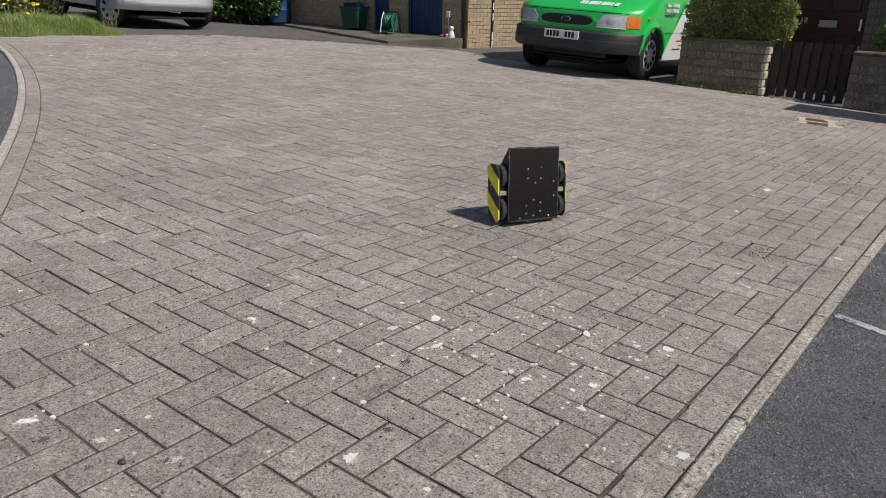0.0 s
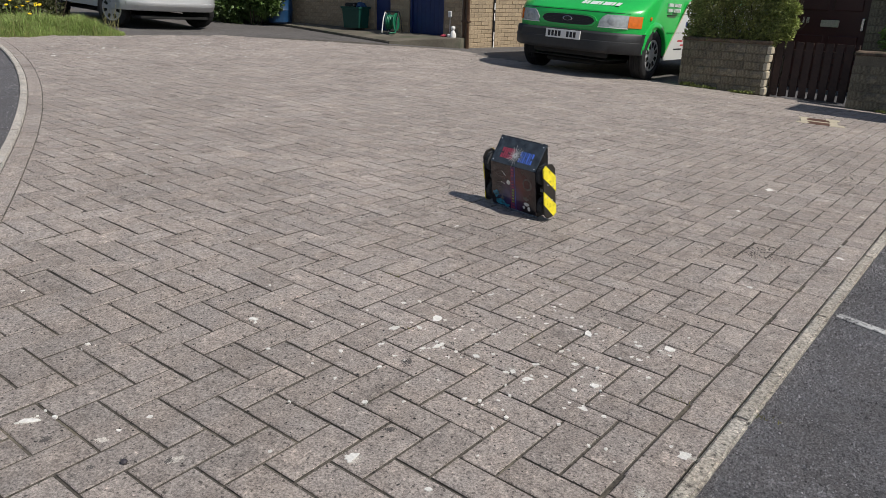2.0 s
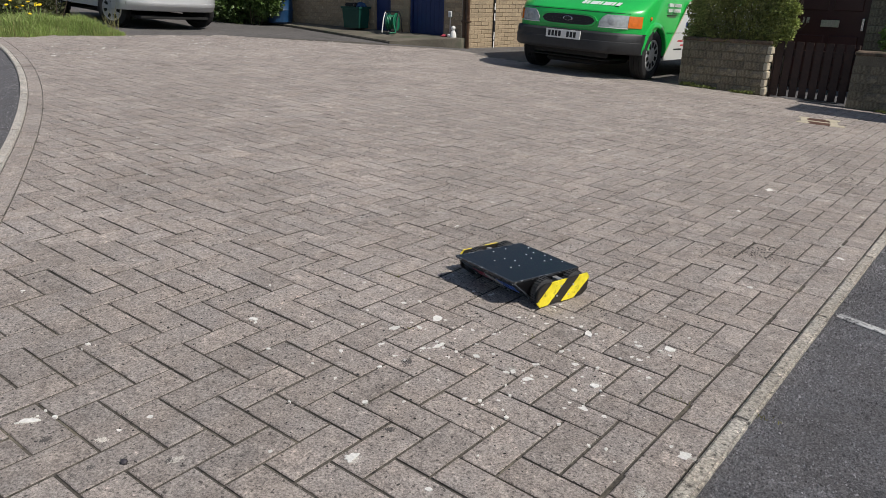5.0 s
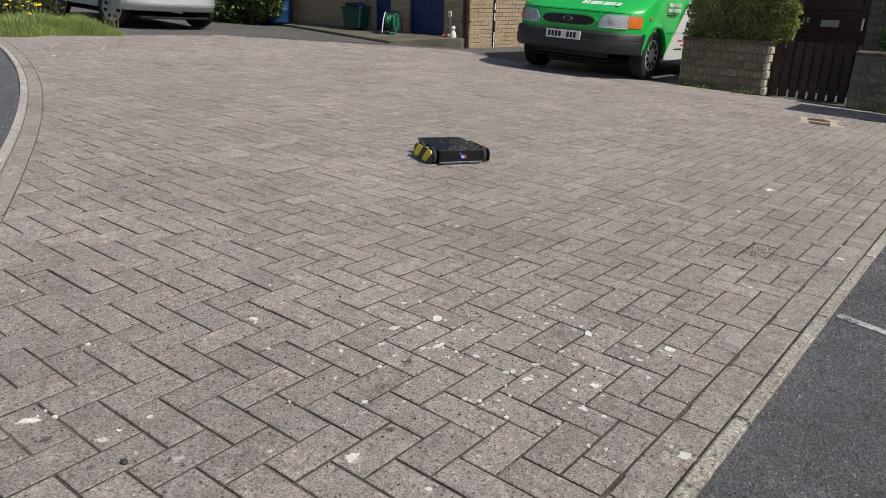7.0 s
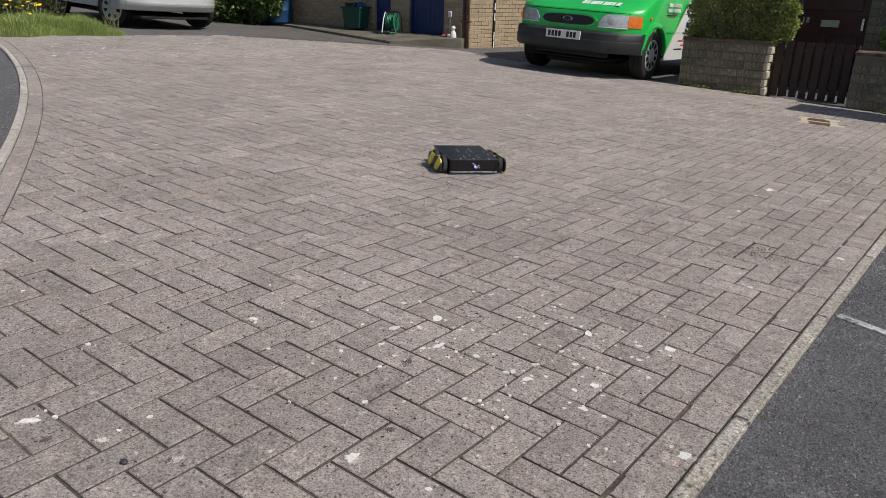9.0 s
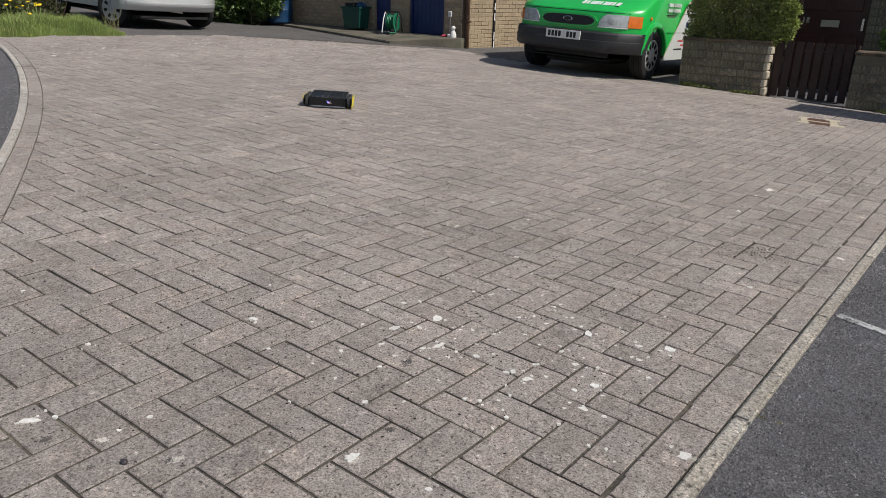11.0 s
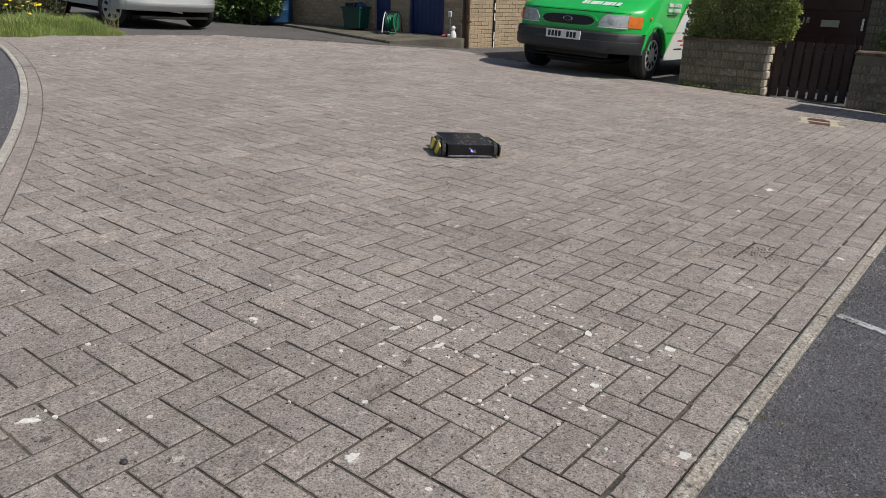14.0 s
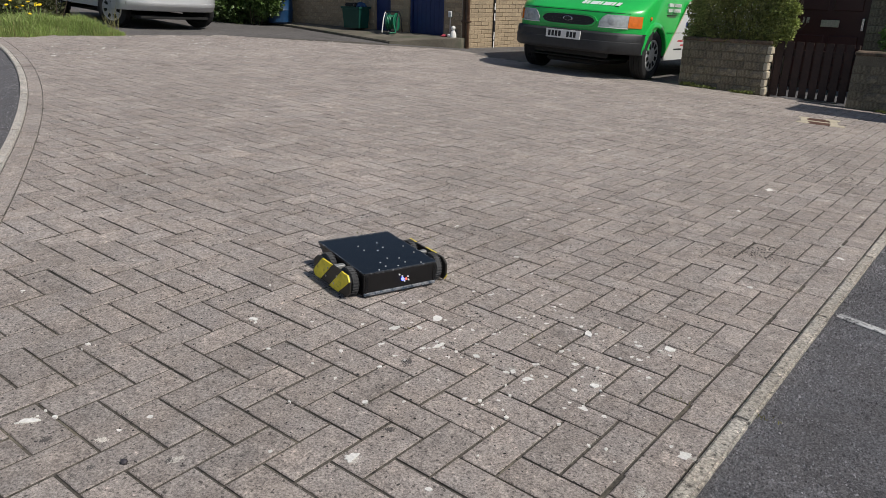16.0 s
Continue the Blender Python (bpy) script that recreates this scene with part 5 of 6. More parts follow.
        cluster = thing(name, label, "stain", SLOPE, kind="stuff")
        v, f = [], []
        for x, y, r in spots:
            a = rng.random() * 3.14
            for _ in range(110):
                p, q = rng.gauss(0, r * 0.75), rng.gauss(0, r * 0.4)
                px, py = x + p * math.cos(a) - q * math.sin(a), y + p * math.sin(a) + q * math.cos(a)
                w = rng.uniform(0.0012, 0.0042) * math.exp(-(p * p + q * q) / (2.5 * r * r))
                z = dip(px, py)
                n0 = len(v)
                v += [(px + w * rng.uniform(0.6, 1.3) * math.cos(1.2566 * i), py + w * rng.uniform(0.6, 1.3) * math.sin(1.2566 * i), z - 0.0008) for i in range(5)] + [(px, py, z + 0.0009)]
                f += [(n0 + i, n0 + (i + 1) % 5, n0 + 5) for i in range(5)]
        sheet("fleck", v, f, mat(name, colour, 0.9, vary=0.2, grain=150, bump=0.2, island=0.2), cluster)
    pebble = thing("pebble", "small dark glossy pebble on the paving", "pebble", SLOPE)
    bm = bmesh.new()
    bmesh.ops.create_icosphere(bm, subdivisions=2, radius=1)
    for v in bm.verts:
        k = 1 + 0.15 * noise.noise(v.co * 1.7)
        v.co = Vector((v.co.x * 0.0095 * k, v.co.y * 0.0075 * k, 0.0045 + v.co.z * 0.0055 * k))
    part("stone", bm, mat("dark_pebble", (0.06, 0.052, 0.058), 0.25, vary=0.2, bump=0.05), pebble, smooth=60, m=pose(-0.637, -0.604, dip(-0.637, -0.604)))
    moss = thing("moss", "small tufts of moss in the paving joints", "moss", SLOPE, kind="stuff")
    v, f = [], []
    for x, y, r in ((-0.96, 0.62, 0.030), (-0.475, 1.03, 0.03), (-1.36, 0.86, 0.014), (-0.15, 0.50, 0.024), (-0.31, 0.55, 0.02), (0.16, 0.52, 0.02), (-1.12, 1.05, 0.016), (-0.62, 0.32, 0.016), (0.36, 0.60, 0.03), (-0.42, 0.67, 0.02), (-0.88, 0.33, 0.014)):
        for _ in range(45):
            p = Vector((x + rng.gauss(0, r), y + rng.gauss(0, r * 0.35), -0.006))
            d = Vector((rng.uniform(-1, 1), rng.uniform(-1, 1), rng.uniform(0.6, 1.6))).normalized() * rng.uniform(0.006, 0.014)
            s = d.cross(Vector((rng.uniform(-1, 1), rng.uniform(-1, 1), 0.2))).normalized() * 0.0018
            n0 = len(v)
            v += [tuple(p - s), tuple(p + s), tuple(p + d)]
            f.append((n0, n0 + 1, n0 + 2))
    sheet("tuft", v, f, mat("dry_moss", (0.17, 0.16, 0.045), 0.9, vary=0.25, bump=0, island=0.3), moss)
    grit = thing("grit", "small dark stones and pits on the blocks", "grit", SLOPE, kind="stuff")
    v, f = [], []
    for k in range(13000):
        x, y = rng.triangular(-6, 0.3, -0.6), rng.triangular(-0.9, 5.5, 0.9)
        if k % 22 == 0:
            x, y = rng.gauss(-0.08, 0.10), rng.gauss(1.98, 0.14)
        elif k % 22 == 1:
            x, y = rng.gauss(-0.15, 0.22), rng.gauss(4.1, 0.18)
        if not in_field(x, y):
            continue
        r = rng.triangular(0.0012, 0.0056, 0.0022)
        n0 = len(v)
        k = 5
        v += [(x + r * rng.uniform(0.6, 1.2) * math.cos(2 * math.pi * i / k), y + r * rng.uniform(0.6, 1.2) * math.sin(2 * math.pi * i / k), dip(x, y) - 0.001) for i in range(k)] + [(x, y, dip(x, y) + r * 0.5)]
        f += [(n0 + i, n0 + (i + 1) % k, n0 + k) for i in range(k)]
    sheet("stone", v, f, mat("dark_grit", (0.035, 0.032, 0.03), 0.9, vary=0.2, bump=0, island=0.5), grit)
    crumbs = thing("joint_crumbs", "sand and crumbs spilling from the paving joints", "grit", SLOPE, kind="stuff")
    v, f = [], []
    for _ in range(16000):
        a, b = rng.triangular(-3.2, 0.2, -0.5), rng.triangular(-0.9, 3.0, 0.5)
        if rng.random() < 0.5:
            a = round(a / U) * U + rng.gauss(0, 0.0035)
        else:
            b = round(b / U) * U + rng.gauss(0, 0.0035)
        if not in_field(a, b):
            continue
        r = rng.uniform(0.0014, 0.0038)
        n0 = len(v)
        v += [(a + r * rng.uniform(0.6, 1.2) * math.cos(1.2566 * i), b + r * rng.uniform(0.6, 1.2) * math.sin(1.2566 * i), dip(a, b) - 0.0066) for i in range(5)] + [(a, b, dip(a, b) + rng.uniform(-0.0055, 0.0002))]
        f += [(n0 + i, n0 + (i + 1) % 5, n0 + 5) for i in range(5)]
    sheet("crumb", v, f, mat("joint_crumb", (0.115, 0.102, 0.088), 0.95, vary=0.2, bump=0, island=0.75), crumbs)
    # coarse chippings on the near asphalt
    chips = thing("chippings", "coarse dark stone chippings in the road surface", "gravel", SLOPE, kind="stuff")
    v, f = [], []
    for _ in range(52000):
        x, y = 0.362 + rng.random() ** 1.3 * 1.5, rng.uniform(-0.2, 2.7)
        r = rng.triangular(0.0018, 0.0062, 0.0030) * (1 + 0.25 * max(0, y - 0.8))
        n0 = len(v)
        k = 5
        a0 = rng.random() * 6.28
        v += [(x + r * rng.uniform(0.7, 1.2) * math.cos(a0 + 2 * math.pi * i / k), y + r * rng.uniform(0.7, 1.2) * math.sin(a0 + 2 * math.pi * i / k), -0.015) for i in range(k)] + [(x + r * rng.uniform(-0.5, 0.5), y + r * rng.uniform(-0.5, 0.5), -0.0125 + r * rng.uniform(0.5, 1.25))]
        f += [(n0 + i, n0 + (i + 1) % k, n0 + k) for i in range(k)]
    for _ in range(3000):
        a = math.atan2(rng.uniform(-1.5, 3.0) - KERB_C.y, rng.uniform(-9.0, -2.0) - KERB_C.x)
        d = KERB_R - 0.07 - rng.random() ** 2 * 1.6
        x, y = KERB_C.x + d * math.cos(a), KERB_C.y + d * math.sin(a)
        r = rng.uniform(0.003, 0.0075)
        n0 = len(v)
        v += [(x + r * rng.uniform(0.7, 1.2) * math.cos(1.2566 * i), y + r * rng.uniform(0.7, 1.2) * math.sin(1.2566 * i), dip(x, y) - 0.014) for i in range(5)] + [(x, y, dip(x, y) - 0.0115 + r * rng.uniform(0.3, 0.9))]
        f += [(n0 + i, n0 + (i + 1) % 5, n0 + 5) for i in range(5)]
    sheet("stone", v, f, GRAVEL, chips)


make_litter()
# ---- robot ----
BLACK_POLY = mat("scuffed_black_plastic_sheet", (0.0045, 0.005, 0.006), 0.20, vary=0.15, grain=60, patch=25, bump=0.03, spec=0.4, second=(0.010, 0.011, 0.012), second_amount=0.2, second_scale=45)
EDGE_TAPE = mat("shiny_black_edge_tape", (0.030, 0.032, 0.036), 0.22, vary=0.4, grain=40, bump=0.1, second=(0.16, 0.17, 0.18), second_amount=0.25, second_scale=60)
BLACK_BOARD = mat("black_painted_board", (0.005, 0.005, 0.006), 0.35, vary=0.25, grain=40, bump=0.1)
ROBOT_YELLOW = mat("yellow_guard_paint", (0.86, 0.72, 0.035), 0.45, vary=0.08, grain=40, patch=20, bump=0.05, second=(0.42, 0.33, 0.03), second_amount=0.15, second_scale=60)
GUARD_BLACK = mat("black_guard_paint", (0.022, 0.019, 0.016), 0.5, vary=0.2, grain=50, bump=0.08)
WHEEL_GREY = mat("dusty_foam_tyre", (0.050, 0.050, 0.052), 0.9, vary=0.35, grain=90, bump=0.5)
BRACKET_GREY = mat("pale_grey_bracket", (0.30, 0.30, 0.29), 0.5, metal=0.3, vary=0.12, bump=0.1)
SCREW = mat("bright_screw_head", (0.75, 0.75, 0.74), 0.3, metal=0.3, vary=0.05, bump=0)
WORN_EDGE = mat("worn_pale_edge", (0.20, 0.21, 0.23), 0.6, vary=0.4, grain=120, bump=0.3, second=(0.03, 0.05, 0.08), second_amount=0.55, second_scale=70)
ART_GREY = mat("grey_print_film", (0.055, 0.064, 0.074), 0.22, vary=0.25, grain=30, patch=20, bump=0, coat=0.5)
ART_RED = mat("red_print", (0.50, 0.06, 0.10), 0.3, vary=0.25, bump=0, coat=0.4)
ART_BLUE = mat("blue_print", (0.09, 0.20, 0.75), 0.3, vary=0.25, bump=0, coat=0.4)
ART_CYAN = mat("cyan_print", (0.03, 0.28, 0.42), 0.3, vary=0.6, grain=60, bump=0, coat=0.4)
ART_WHITE = mat("white_print", (0.72, 0.70, 0.66), 0.3, vary=0.15, bump=0, coat=0.4)
ART_PURPLE = mat("purple_print", (0.10, 0.02, 0.10), 0.3, vary=0.2, bump=0, coat=0.4)
ART_LIME = mat("lime_print", (0.35, 0.55, 0.03), 0.3, vary=0.2, bump=0, coat=0.4)
ART_DIM = mat("grey_brown_print", (0.085, 0.070, 0.065), 0.3, vary=0.3, grain=60, bump=0, coat=0.4)
LED_BLUE = glow("blue_led", (0.10, 0.12, 1.0), 6.0)
LED_RED = glow("red_led", (1.0, 0.12, 0.08), 2.5)


def nebula():
    """A dark printed picture with red and blue clouds."""
    m = mat("dark_printed_film", (0.016, 0.011, 0.013), 0.22, vary=0.3, grain=50, patch=15, bump=0, coat=0.5)
    nt = m.node_tree
    b = nt.nodes["Principled BSDF"]
    old = b.inputs["Base Color"].links[0].from_socket
    co = nt.nodes.new("ShaderNodeTexCoord")
    for colour, place, size in (((0.26, 0.035, 0.03), (-0.035, 0.13, 0), 8.5), ((0.02, 0.06, 0.28), (0.02, 0.055, 0), 10.0), ((0.075, 0.035, 0.03), (0.09, 0.165, 0), 9.0), ((0.16, 0.02, 0.07), (0.0, 0.02, 0), 14.0)):
        mp = nt.nodes.new("ShaderNodeMapping")
        mp.inputs["Scale"].default_value = (size, size, size * 0.5)
        mp.inputs["Location"].default_value = tuple(-c * size for c in place)
        nz = nt.nodes.new("ShaderNodeTexNoise")
        nz.inputs["Scale"].default_value = 26
        nz.inputs["Detail"].default_value = 8
        gr = nt.nodes.new("ShaderNodeTexGradient")
        gr.gradient_type = "SPHERICAL"
        mu = nt.nodes.new("ShaderNodeMath")
        mu.operation = "MULTIPLY"
        nt.links.new(co.outputs["Object"], mp.inputs["Vector"])
        nt.links.new(co.outputs["Object"], nz.inputs["Vector"])
        nt.links.new(mp.outputs[0], gr.inputs[0])
        nt.links.new(gr.outputs["Fac"], mu.inputs[0])
        nt.links.new(nz.outputs["Fac"], mu.inputs[1])
        mx = nt.nodes.new("ShaderNodeMix")
        mx.data_type = "RGBA"
        nt.links.new(mu.outputs[0], mx.inputs["Factor"])
        nt.links.new(old, mx.inputs["A"])
        mx.inputs["B"].default_value = (*colour, 1)
        old = mx.outputs["Result"]
    nt.links.new(old, b.inputs["Base Color"])
    return m


ART_DARK = nebula()
RW, RL, RD, RH = 0.1468, 0.3303, 0.2233, 0.081      # half width, plate length, deck length, height
NOSE = 0.009                                         # how much the plate rises to its nose
WHEELS = []


def make_robot():
    """Low flat machine: y points to the nose, the long plain plate is on top, the printed deck below."""
    r = thing("wheeled_robot", "low black box-shaped robot with yellow and black striped side guards", "robot")
    e = 0.0045
    for s in (-1, 1):
        bm = bmesh.new()
        prism(bm, [(0.004, e), (RD, e), (RL - 0.012, RH - e + NOSE * 0.96), (0.004, RH - e)], s * (RW - 0.006), s * RW, "x", 0.001)
        part("side_wall", bm, BLACK_BOARD, r)
    bm = bmesh.new()
    box(bm, -RW - 0.001, RW + 0.001, 0, RL, RH - e + 0.0004, RH, 0.0016)
    plate = part("base_plate", bm, BLACK_POLY, r, "scuffed black plastic plate with bright screws", m=pose(0, 0, RH, math.degrees(math.atan2(NOSE, RL))) @ Matrix.Translation((0, 0, -RH)))
    for name, x0, x1, y0, y1 in (("edge_tape", -RW - 0.0012, -RW + 0.004, 0.0, RL), ("edge_tape", RW - 0.004, RW + 0.0012, 0.0, RL), ("edge_tape", -RW + 0.0042, RW - 0.0042, RL - 0.006, RL + 0.001), ("edge_tape", -RW + 0.0042, RW - 0.0042, -0.0045, 0.003)):
        bm = bmesh.new()
        box(bm, x0, x1, y0, y1, RH - 0.006, RH + 0.0007, 0.0006)
        part(name, bm, EDGE_TAPE, plate, "shiny scuffed black edge tape")
    dots = ((-0.037, 0.233), (0.043, 0.236), (-0.037, 0.190), (0.040, 0.188), (0.007, 0.168), (0.117, 0.170), (0.120, 0.104), (0.0, 0.091), (-0.043, 0.066), (0.040, 0.076), (-0.043, 0.030), (0.040, 0.036), (0.0, 0.018), (-0.080, 0.010), (0.09, 0.012))
    for x, y in dots:
        bm = bmesh.new()
        lathe(bm, [(0.0030, 0), (0.0030, 0.0008), (0.0016, 0.0016), (0.0, 0.0017)], 8)
        part("screw", bm, SCREW, plate, m=pose(x, y, RH))
    bm = bmesh.new()
    box(bm, -RW, RW, -0.004, 0.0035, 0.012, RH - e, 0.0012)
    rear = part("rear_panel", bm, BLACK_BOARD, r)
    for s in (-1, 1):
        bm = bmesh.new()
        box(bm, s * 0.137 - 0.005, s * 0.137 + 0.005, -0.006, -0.0041, 0.012, RH - 0.008, 0.0008)
        part("corner_strip", bm, BLACK_POLY, rear)
    bm = bmesh.new()
    box(bm, -RW + 0.002, RW - 0.002, -0.0065, 0.003, 0.0, 0.0115, 0.002)
    part("worn_edge", bm, WORN_EDGE, rear, "pale worn bottom edge with torn film")
    bm = bmesh.new()
    lathe(bm, [(0.006, 0), (0.006, 0.004), (0.004, 0.005), (0.0, 0.005)], 12, pose(0.006, -0.004, 0.040, 90))
    lamp = part("switch_light", bm, LED_BLUE, rear, "small glowing blue switch ring")
    for x, z, material in ((0.020, 0.038, LED_RED), (0.004, 0.050, SCREW), (0.027, 0.046, SCREW), (0.014, 0.031, SCREW), (0.030, 0.033, SCREW), (-0.008, 0.058, SCREW)):
        bm = bmesh.new()
        lathe(bm, [(0.0035, 0), (0.0032, 0.003), (0.0, 0.0036)], 8, pose(x, -0.004, z, 90))
        part("stud", bm, material, rear)
    # printed deck and wedge
    bm = bmesh.new()
    box(bm, -RW, RW, 0.004, RD, 0.0, e, 0.001)
    deck = part("deck_panel", bm, ART_DARK, r, "glossy dark printed picture panel")
    t = 0.0006

    def flat(name, outline, material, parent, lift=0.0):
        b2 = bmesh.new()
        prism(b2, outline, -t - lift, -lift + 0.0001, "z")
        return part(name, b2, material, parent)

    flat("printed_stripe", [(-0.012, 0.005), (0.014, 0.005), (0.010, RD - 0.004), (-0.012, RD - 0.004)], ART_PURPLE, deck)
    for s in (-1, 1):
        flat("printed_line", [(s * 0.0145, 0.005), (s * 0.0165, 0.005), (s * 0.0140, RD - 0.004), (s * 0.0125, RD - 0.004)], ART_BLUE if s < 0 else ART_RED, deck)
    for k in range(14):
        y = 0.012 + k * 0.0145
        material = (ART_RED, ART_RED, ART_LIME, ART_LIME, ART_LIME, ART_LIME, ART_LIME, ART_RED, ART_RED, ART_RED, ART_PURPLE, ART_RED, ART_RED, ART_RED)[k]
        flat("printed_bar", [(-0.006, y), (0.007, y), (0.007, y + 0.006), (-0.006, y + 0.006)], material, deck, 0.0008)
    rng = random.Random(3)

    def blot(name, cx, cy, rx, ry, material, n=11, ragged=0.35):
        flat(name, [(cx + rx * (1 + rng.uniform(-ragged, ragged)) * math.cos(2 * math.pi * i / n), cy + ry * (1 + rng.uniform(-ragged, ragged)) * math.sin(2 * math.pi * i / n)) for i in range(n)], material, deck)

    blot("printed_moon", 0.030, 0.135, 0.012, 0.012, ART_WHITE, 14, 0.06)
    for cx, cy, rx, ry in ((0.085, 0.022, 0.032, 0.014), (0.118, 0.06, 0.018, 0.016), (0.045, 0.012, 0.018, 0.008)):
        blot("printed_cloud", cx, cy, rx, ry, ART_CYAN)
    for cx, cy, rx, ry in ((-0.085, 0.048, 0.016, 0.010), (-0.100, 0.028, 0.010, 0.012), (-0.068, 0.030, 0.008, 0.008)):
        blot("printed_patch", cx, cy, rx, ry, ART_WHITE)
    for cx, cy, rx, ry in ((0.075, 0.045, 0.011, 0.011), (0.10, 0.10, 0.02, 0.005), (-0.085, 0.075, 0.016, 0.009)):
        blot("printed_shape", cx, cy, rx, ry, ART_DIM)
    n = 18
    for i in range(n):
        a0, a1 = 2 * math.pi * i / n, 2 * math.pi * (i + 0.82) / n
        q = [(-0.095 + rr * math.cos(a), 0.150 + rr * math.sin(a)) for rr, a in ((0.030, a0), (0.030, a1), (0.021, a1), (0.021, a0))]
        flat("printed_ring_piece", q, ART_DIM, deck)
    for path in (((0.125, 0.19), (0.10, 0.178), (0.07, 0.185), (0.045, 0.165)), ((0.125, 0.17), (0.09, 0.155), (0.06, 0.16), (0.05, 0.142)), ((0.11, 0.12), (0.08, 0.13), (0.055, 0.122))):
        for (ax, ay), (bx, by) in zip(path, path[1:]):
            d = Vector((by - ay, ax - bx)).normalized() * 0.0011
            flat("printed_bolt", [(ax + d.x, ay + d.y), (bx + d.x, by + d.y), (bx - d.x, by - d.y), (ax - d.x, ay - d.y)], ART_WHITE if rng.random() < 0.5 else ART_DIM, deck)
    # the wedge face between the deck's front edge and the plate's nose
    run, rise = RL - RD, RH - e + NOSE
    slope = math.degrees(math.atan2(rise, run))
    length = math.hypot(run, rise)
    bm = bmesh.new()
    box(bm, -RW, RW, 0.0, length, 0.0, 0.004, 0.001)
    wedge = part("wedge_panel", bm, ART_GREY, r, "glossy grey printed wedge panel with red and blue bars", m=pose(0, RD, 0.0, slope))

    def mark(name, outline, material, lift=0.0):
        b2 = bmesh.new()
        prism(b2, outline, -t - lift, -lift + 0.0001, "z")
        return part(name, b2, material, wedge)

    x = 0.100
    for k in range(6):
        w = 0.0085 if k % 2 else 0.012
        for y0, y1 in ((0.030, 0.082),) if k % 3 else ((0.030, 0.052), (0.060, 0.082)):
            mark("printed_bar", [(x - w, y0), (x, y0), (x, y1), (x - w, y1)], ART_RED)
        x -= w + 0.0035
    x = -0.020
    for k in range(7):
        w = 0.0045 if k % 2 else 0.010
        for y0, y1 in ((0.026, 0.080),) if k % 3 else ((0.026, 0.047), (0.056, 0.080)):
            mark("printed_bar", [(x - w, y0), (x, y0), (x, y1), (x - w, y1)], ART_BLUE)
        x -= w + 0.005
    for k in range(17):
        a = 2 * math.pi * k / 17 + 0.2
        d, s = Vector((math.cos(a), math.sin(a))), Vector((-math.sin(a), math.cos(a)))
        ln = (0.052, 0.038, 0.046)[k % 3]
        q = [d * 0.004 + s * 0.0018, d * ln + s * 0.0005, d * ln - s * 0.0005, d * 0.004 - s * 0.0018]
        mark("printed_ray", [(0.008 + p.x, min(max(0.053 + p.y, 0.003), length - 0.003)) for p in q], ART_WHITE, 0.0008)
    for sx in (-1, 1):
        for y in (0.012, length - 0.014):
            bm = bmesh.new()
            lathe(bm, [(0.0030, 0), (0.0030, -0.0008), (0.0, -0.0016)], 8)
            part("screw", bm, SCREW, wedge, m=pose(sx * 0.134, y, 0))
    # striped guards, cross bars and wheels
    out = [(0.0, 0.018), (0.013, 0.0), (0.232, 0.0), (0.258, 0.020), (0.262, 0.058), (0.246, 0.080), (0.026, 0.080), (0.0, 0.062)]
    bands = [[(-0.0008, 0.0172), (0.0125, -0.0008), (0.054, -0.0008), (0.140, 0.0808), (0.074, 0.0808), (-0.0008, 0.0185)], [(0.120, -0.0008), (0.194, -0.0008), (0.2615, 0.0640), (0.2465, 0.0808), (0.206, 0.0808)]]
    for s in (-1, 1):
        flip = (lambda p: p) if s > 0 else (lambda p: (p[0], 0.080 - p[1]))
        bm = bmesh.new()
        prism(bm, [flip(p) for p in out], s * 0.191, s * 0.199, "x", 0.0012)
        guard = part("side_guard", bm, GUARD_BLACK, r, "striped side guard plate")
        for band in bands:
            bm = bmesh.new()
            prism(bm, [flip(p) for p in band], s * 0.1952, s * 0.2012, "x", 0.0006)
            part("yellow_stripe", bm, ROBOT_YELLOW, guard)
        for y, z in ((0.085, 0.052), (0.105, 0.020), (0.150, 0.060), (0.165, 0.026)):
            bm = bmesh.new()
            lathe(bm, [(0.0036, 0), (0.0036, 0.003), (0.0, 0.0042)], 8, pose(s * 0.1995, y, z, 0, s * 90))
            part("bolt", bm, ALLOY, guard)
        for y in (0.112, 0.146):
            bm = bmesh.new()
            box(bm, min(s * 0.146, s * 0.1915), max(s * 0.146, s * 0.1915), y - 0.006, y + 0.006, 0.020, 0.062, 0.002)
            part("cross_bar", bm, BLACK_BOARD, r)
        bm = bmesh.new()
        box(bm, min(s * 0.147, s * 0.190), max(s * 0.147, s * 0.190), 0.1185, 0.1395, 0.030, 0.074, 0.002)
        part("bracket", bm, BRACKET_GREY, r, "pale grey bracket block between the wheels")
        for y in (0.056, 0.206):
            bm = bmesh.new()
            prof = [(0.012, -0.014), (0.040, -0.014), (0.0475, -0.009), (0.0475, 0.009), (0.040, 0.014), (0.012, 0.014)]
            lathe(bm, prof, 28, pose(0, 0, 0, 0, 90))
            for k in range(28):
                a = 2 * math.pi * k / 28
                box(bm, -0.012, 0.012, -0.002, 0.002, 0.0465, 0.0500, 0, Matrix.Rotation(a, 4, "X"))
            w = part("wheel", bm, WHEEL_GREY, r, "small black ribbed wheel", smooth=35, m=pose(s * 0.169, y, RH / 2))
            bm = bmesh.new()
            lathe(bm, [(0.018, -0.015), (0.018, 0.015)], 14, pose(0, 0, 0, 0, 90))
            part("hub", bm, BLACK_BOARD, w)
            WHEELS.append((w, s, y))
    return r


robot = make_robot()


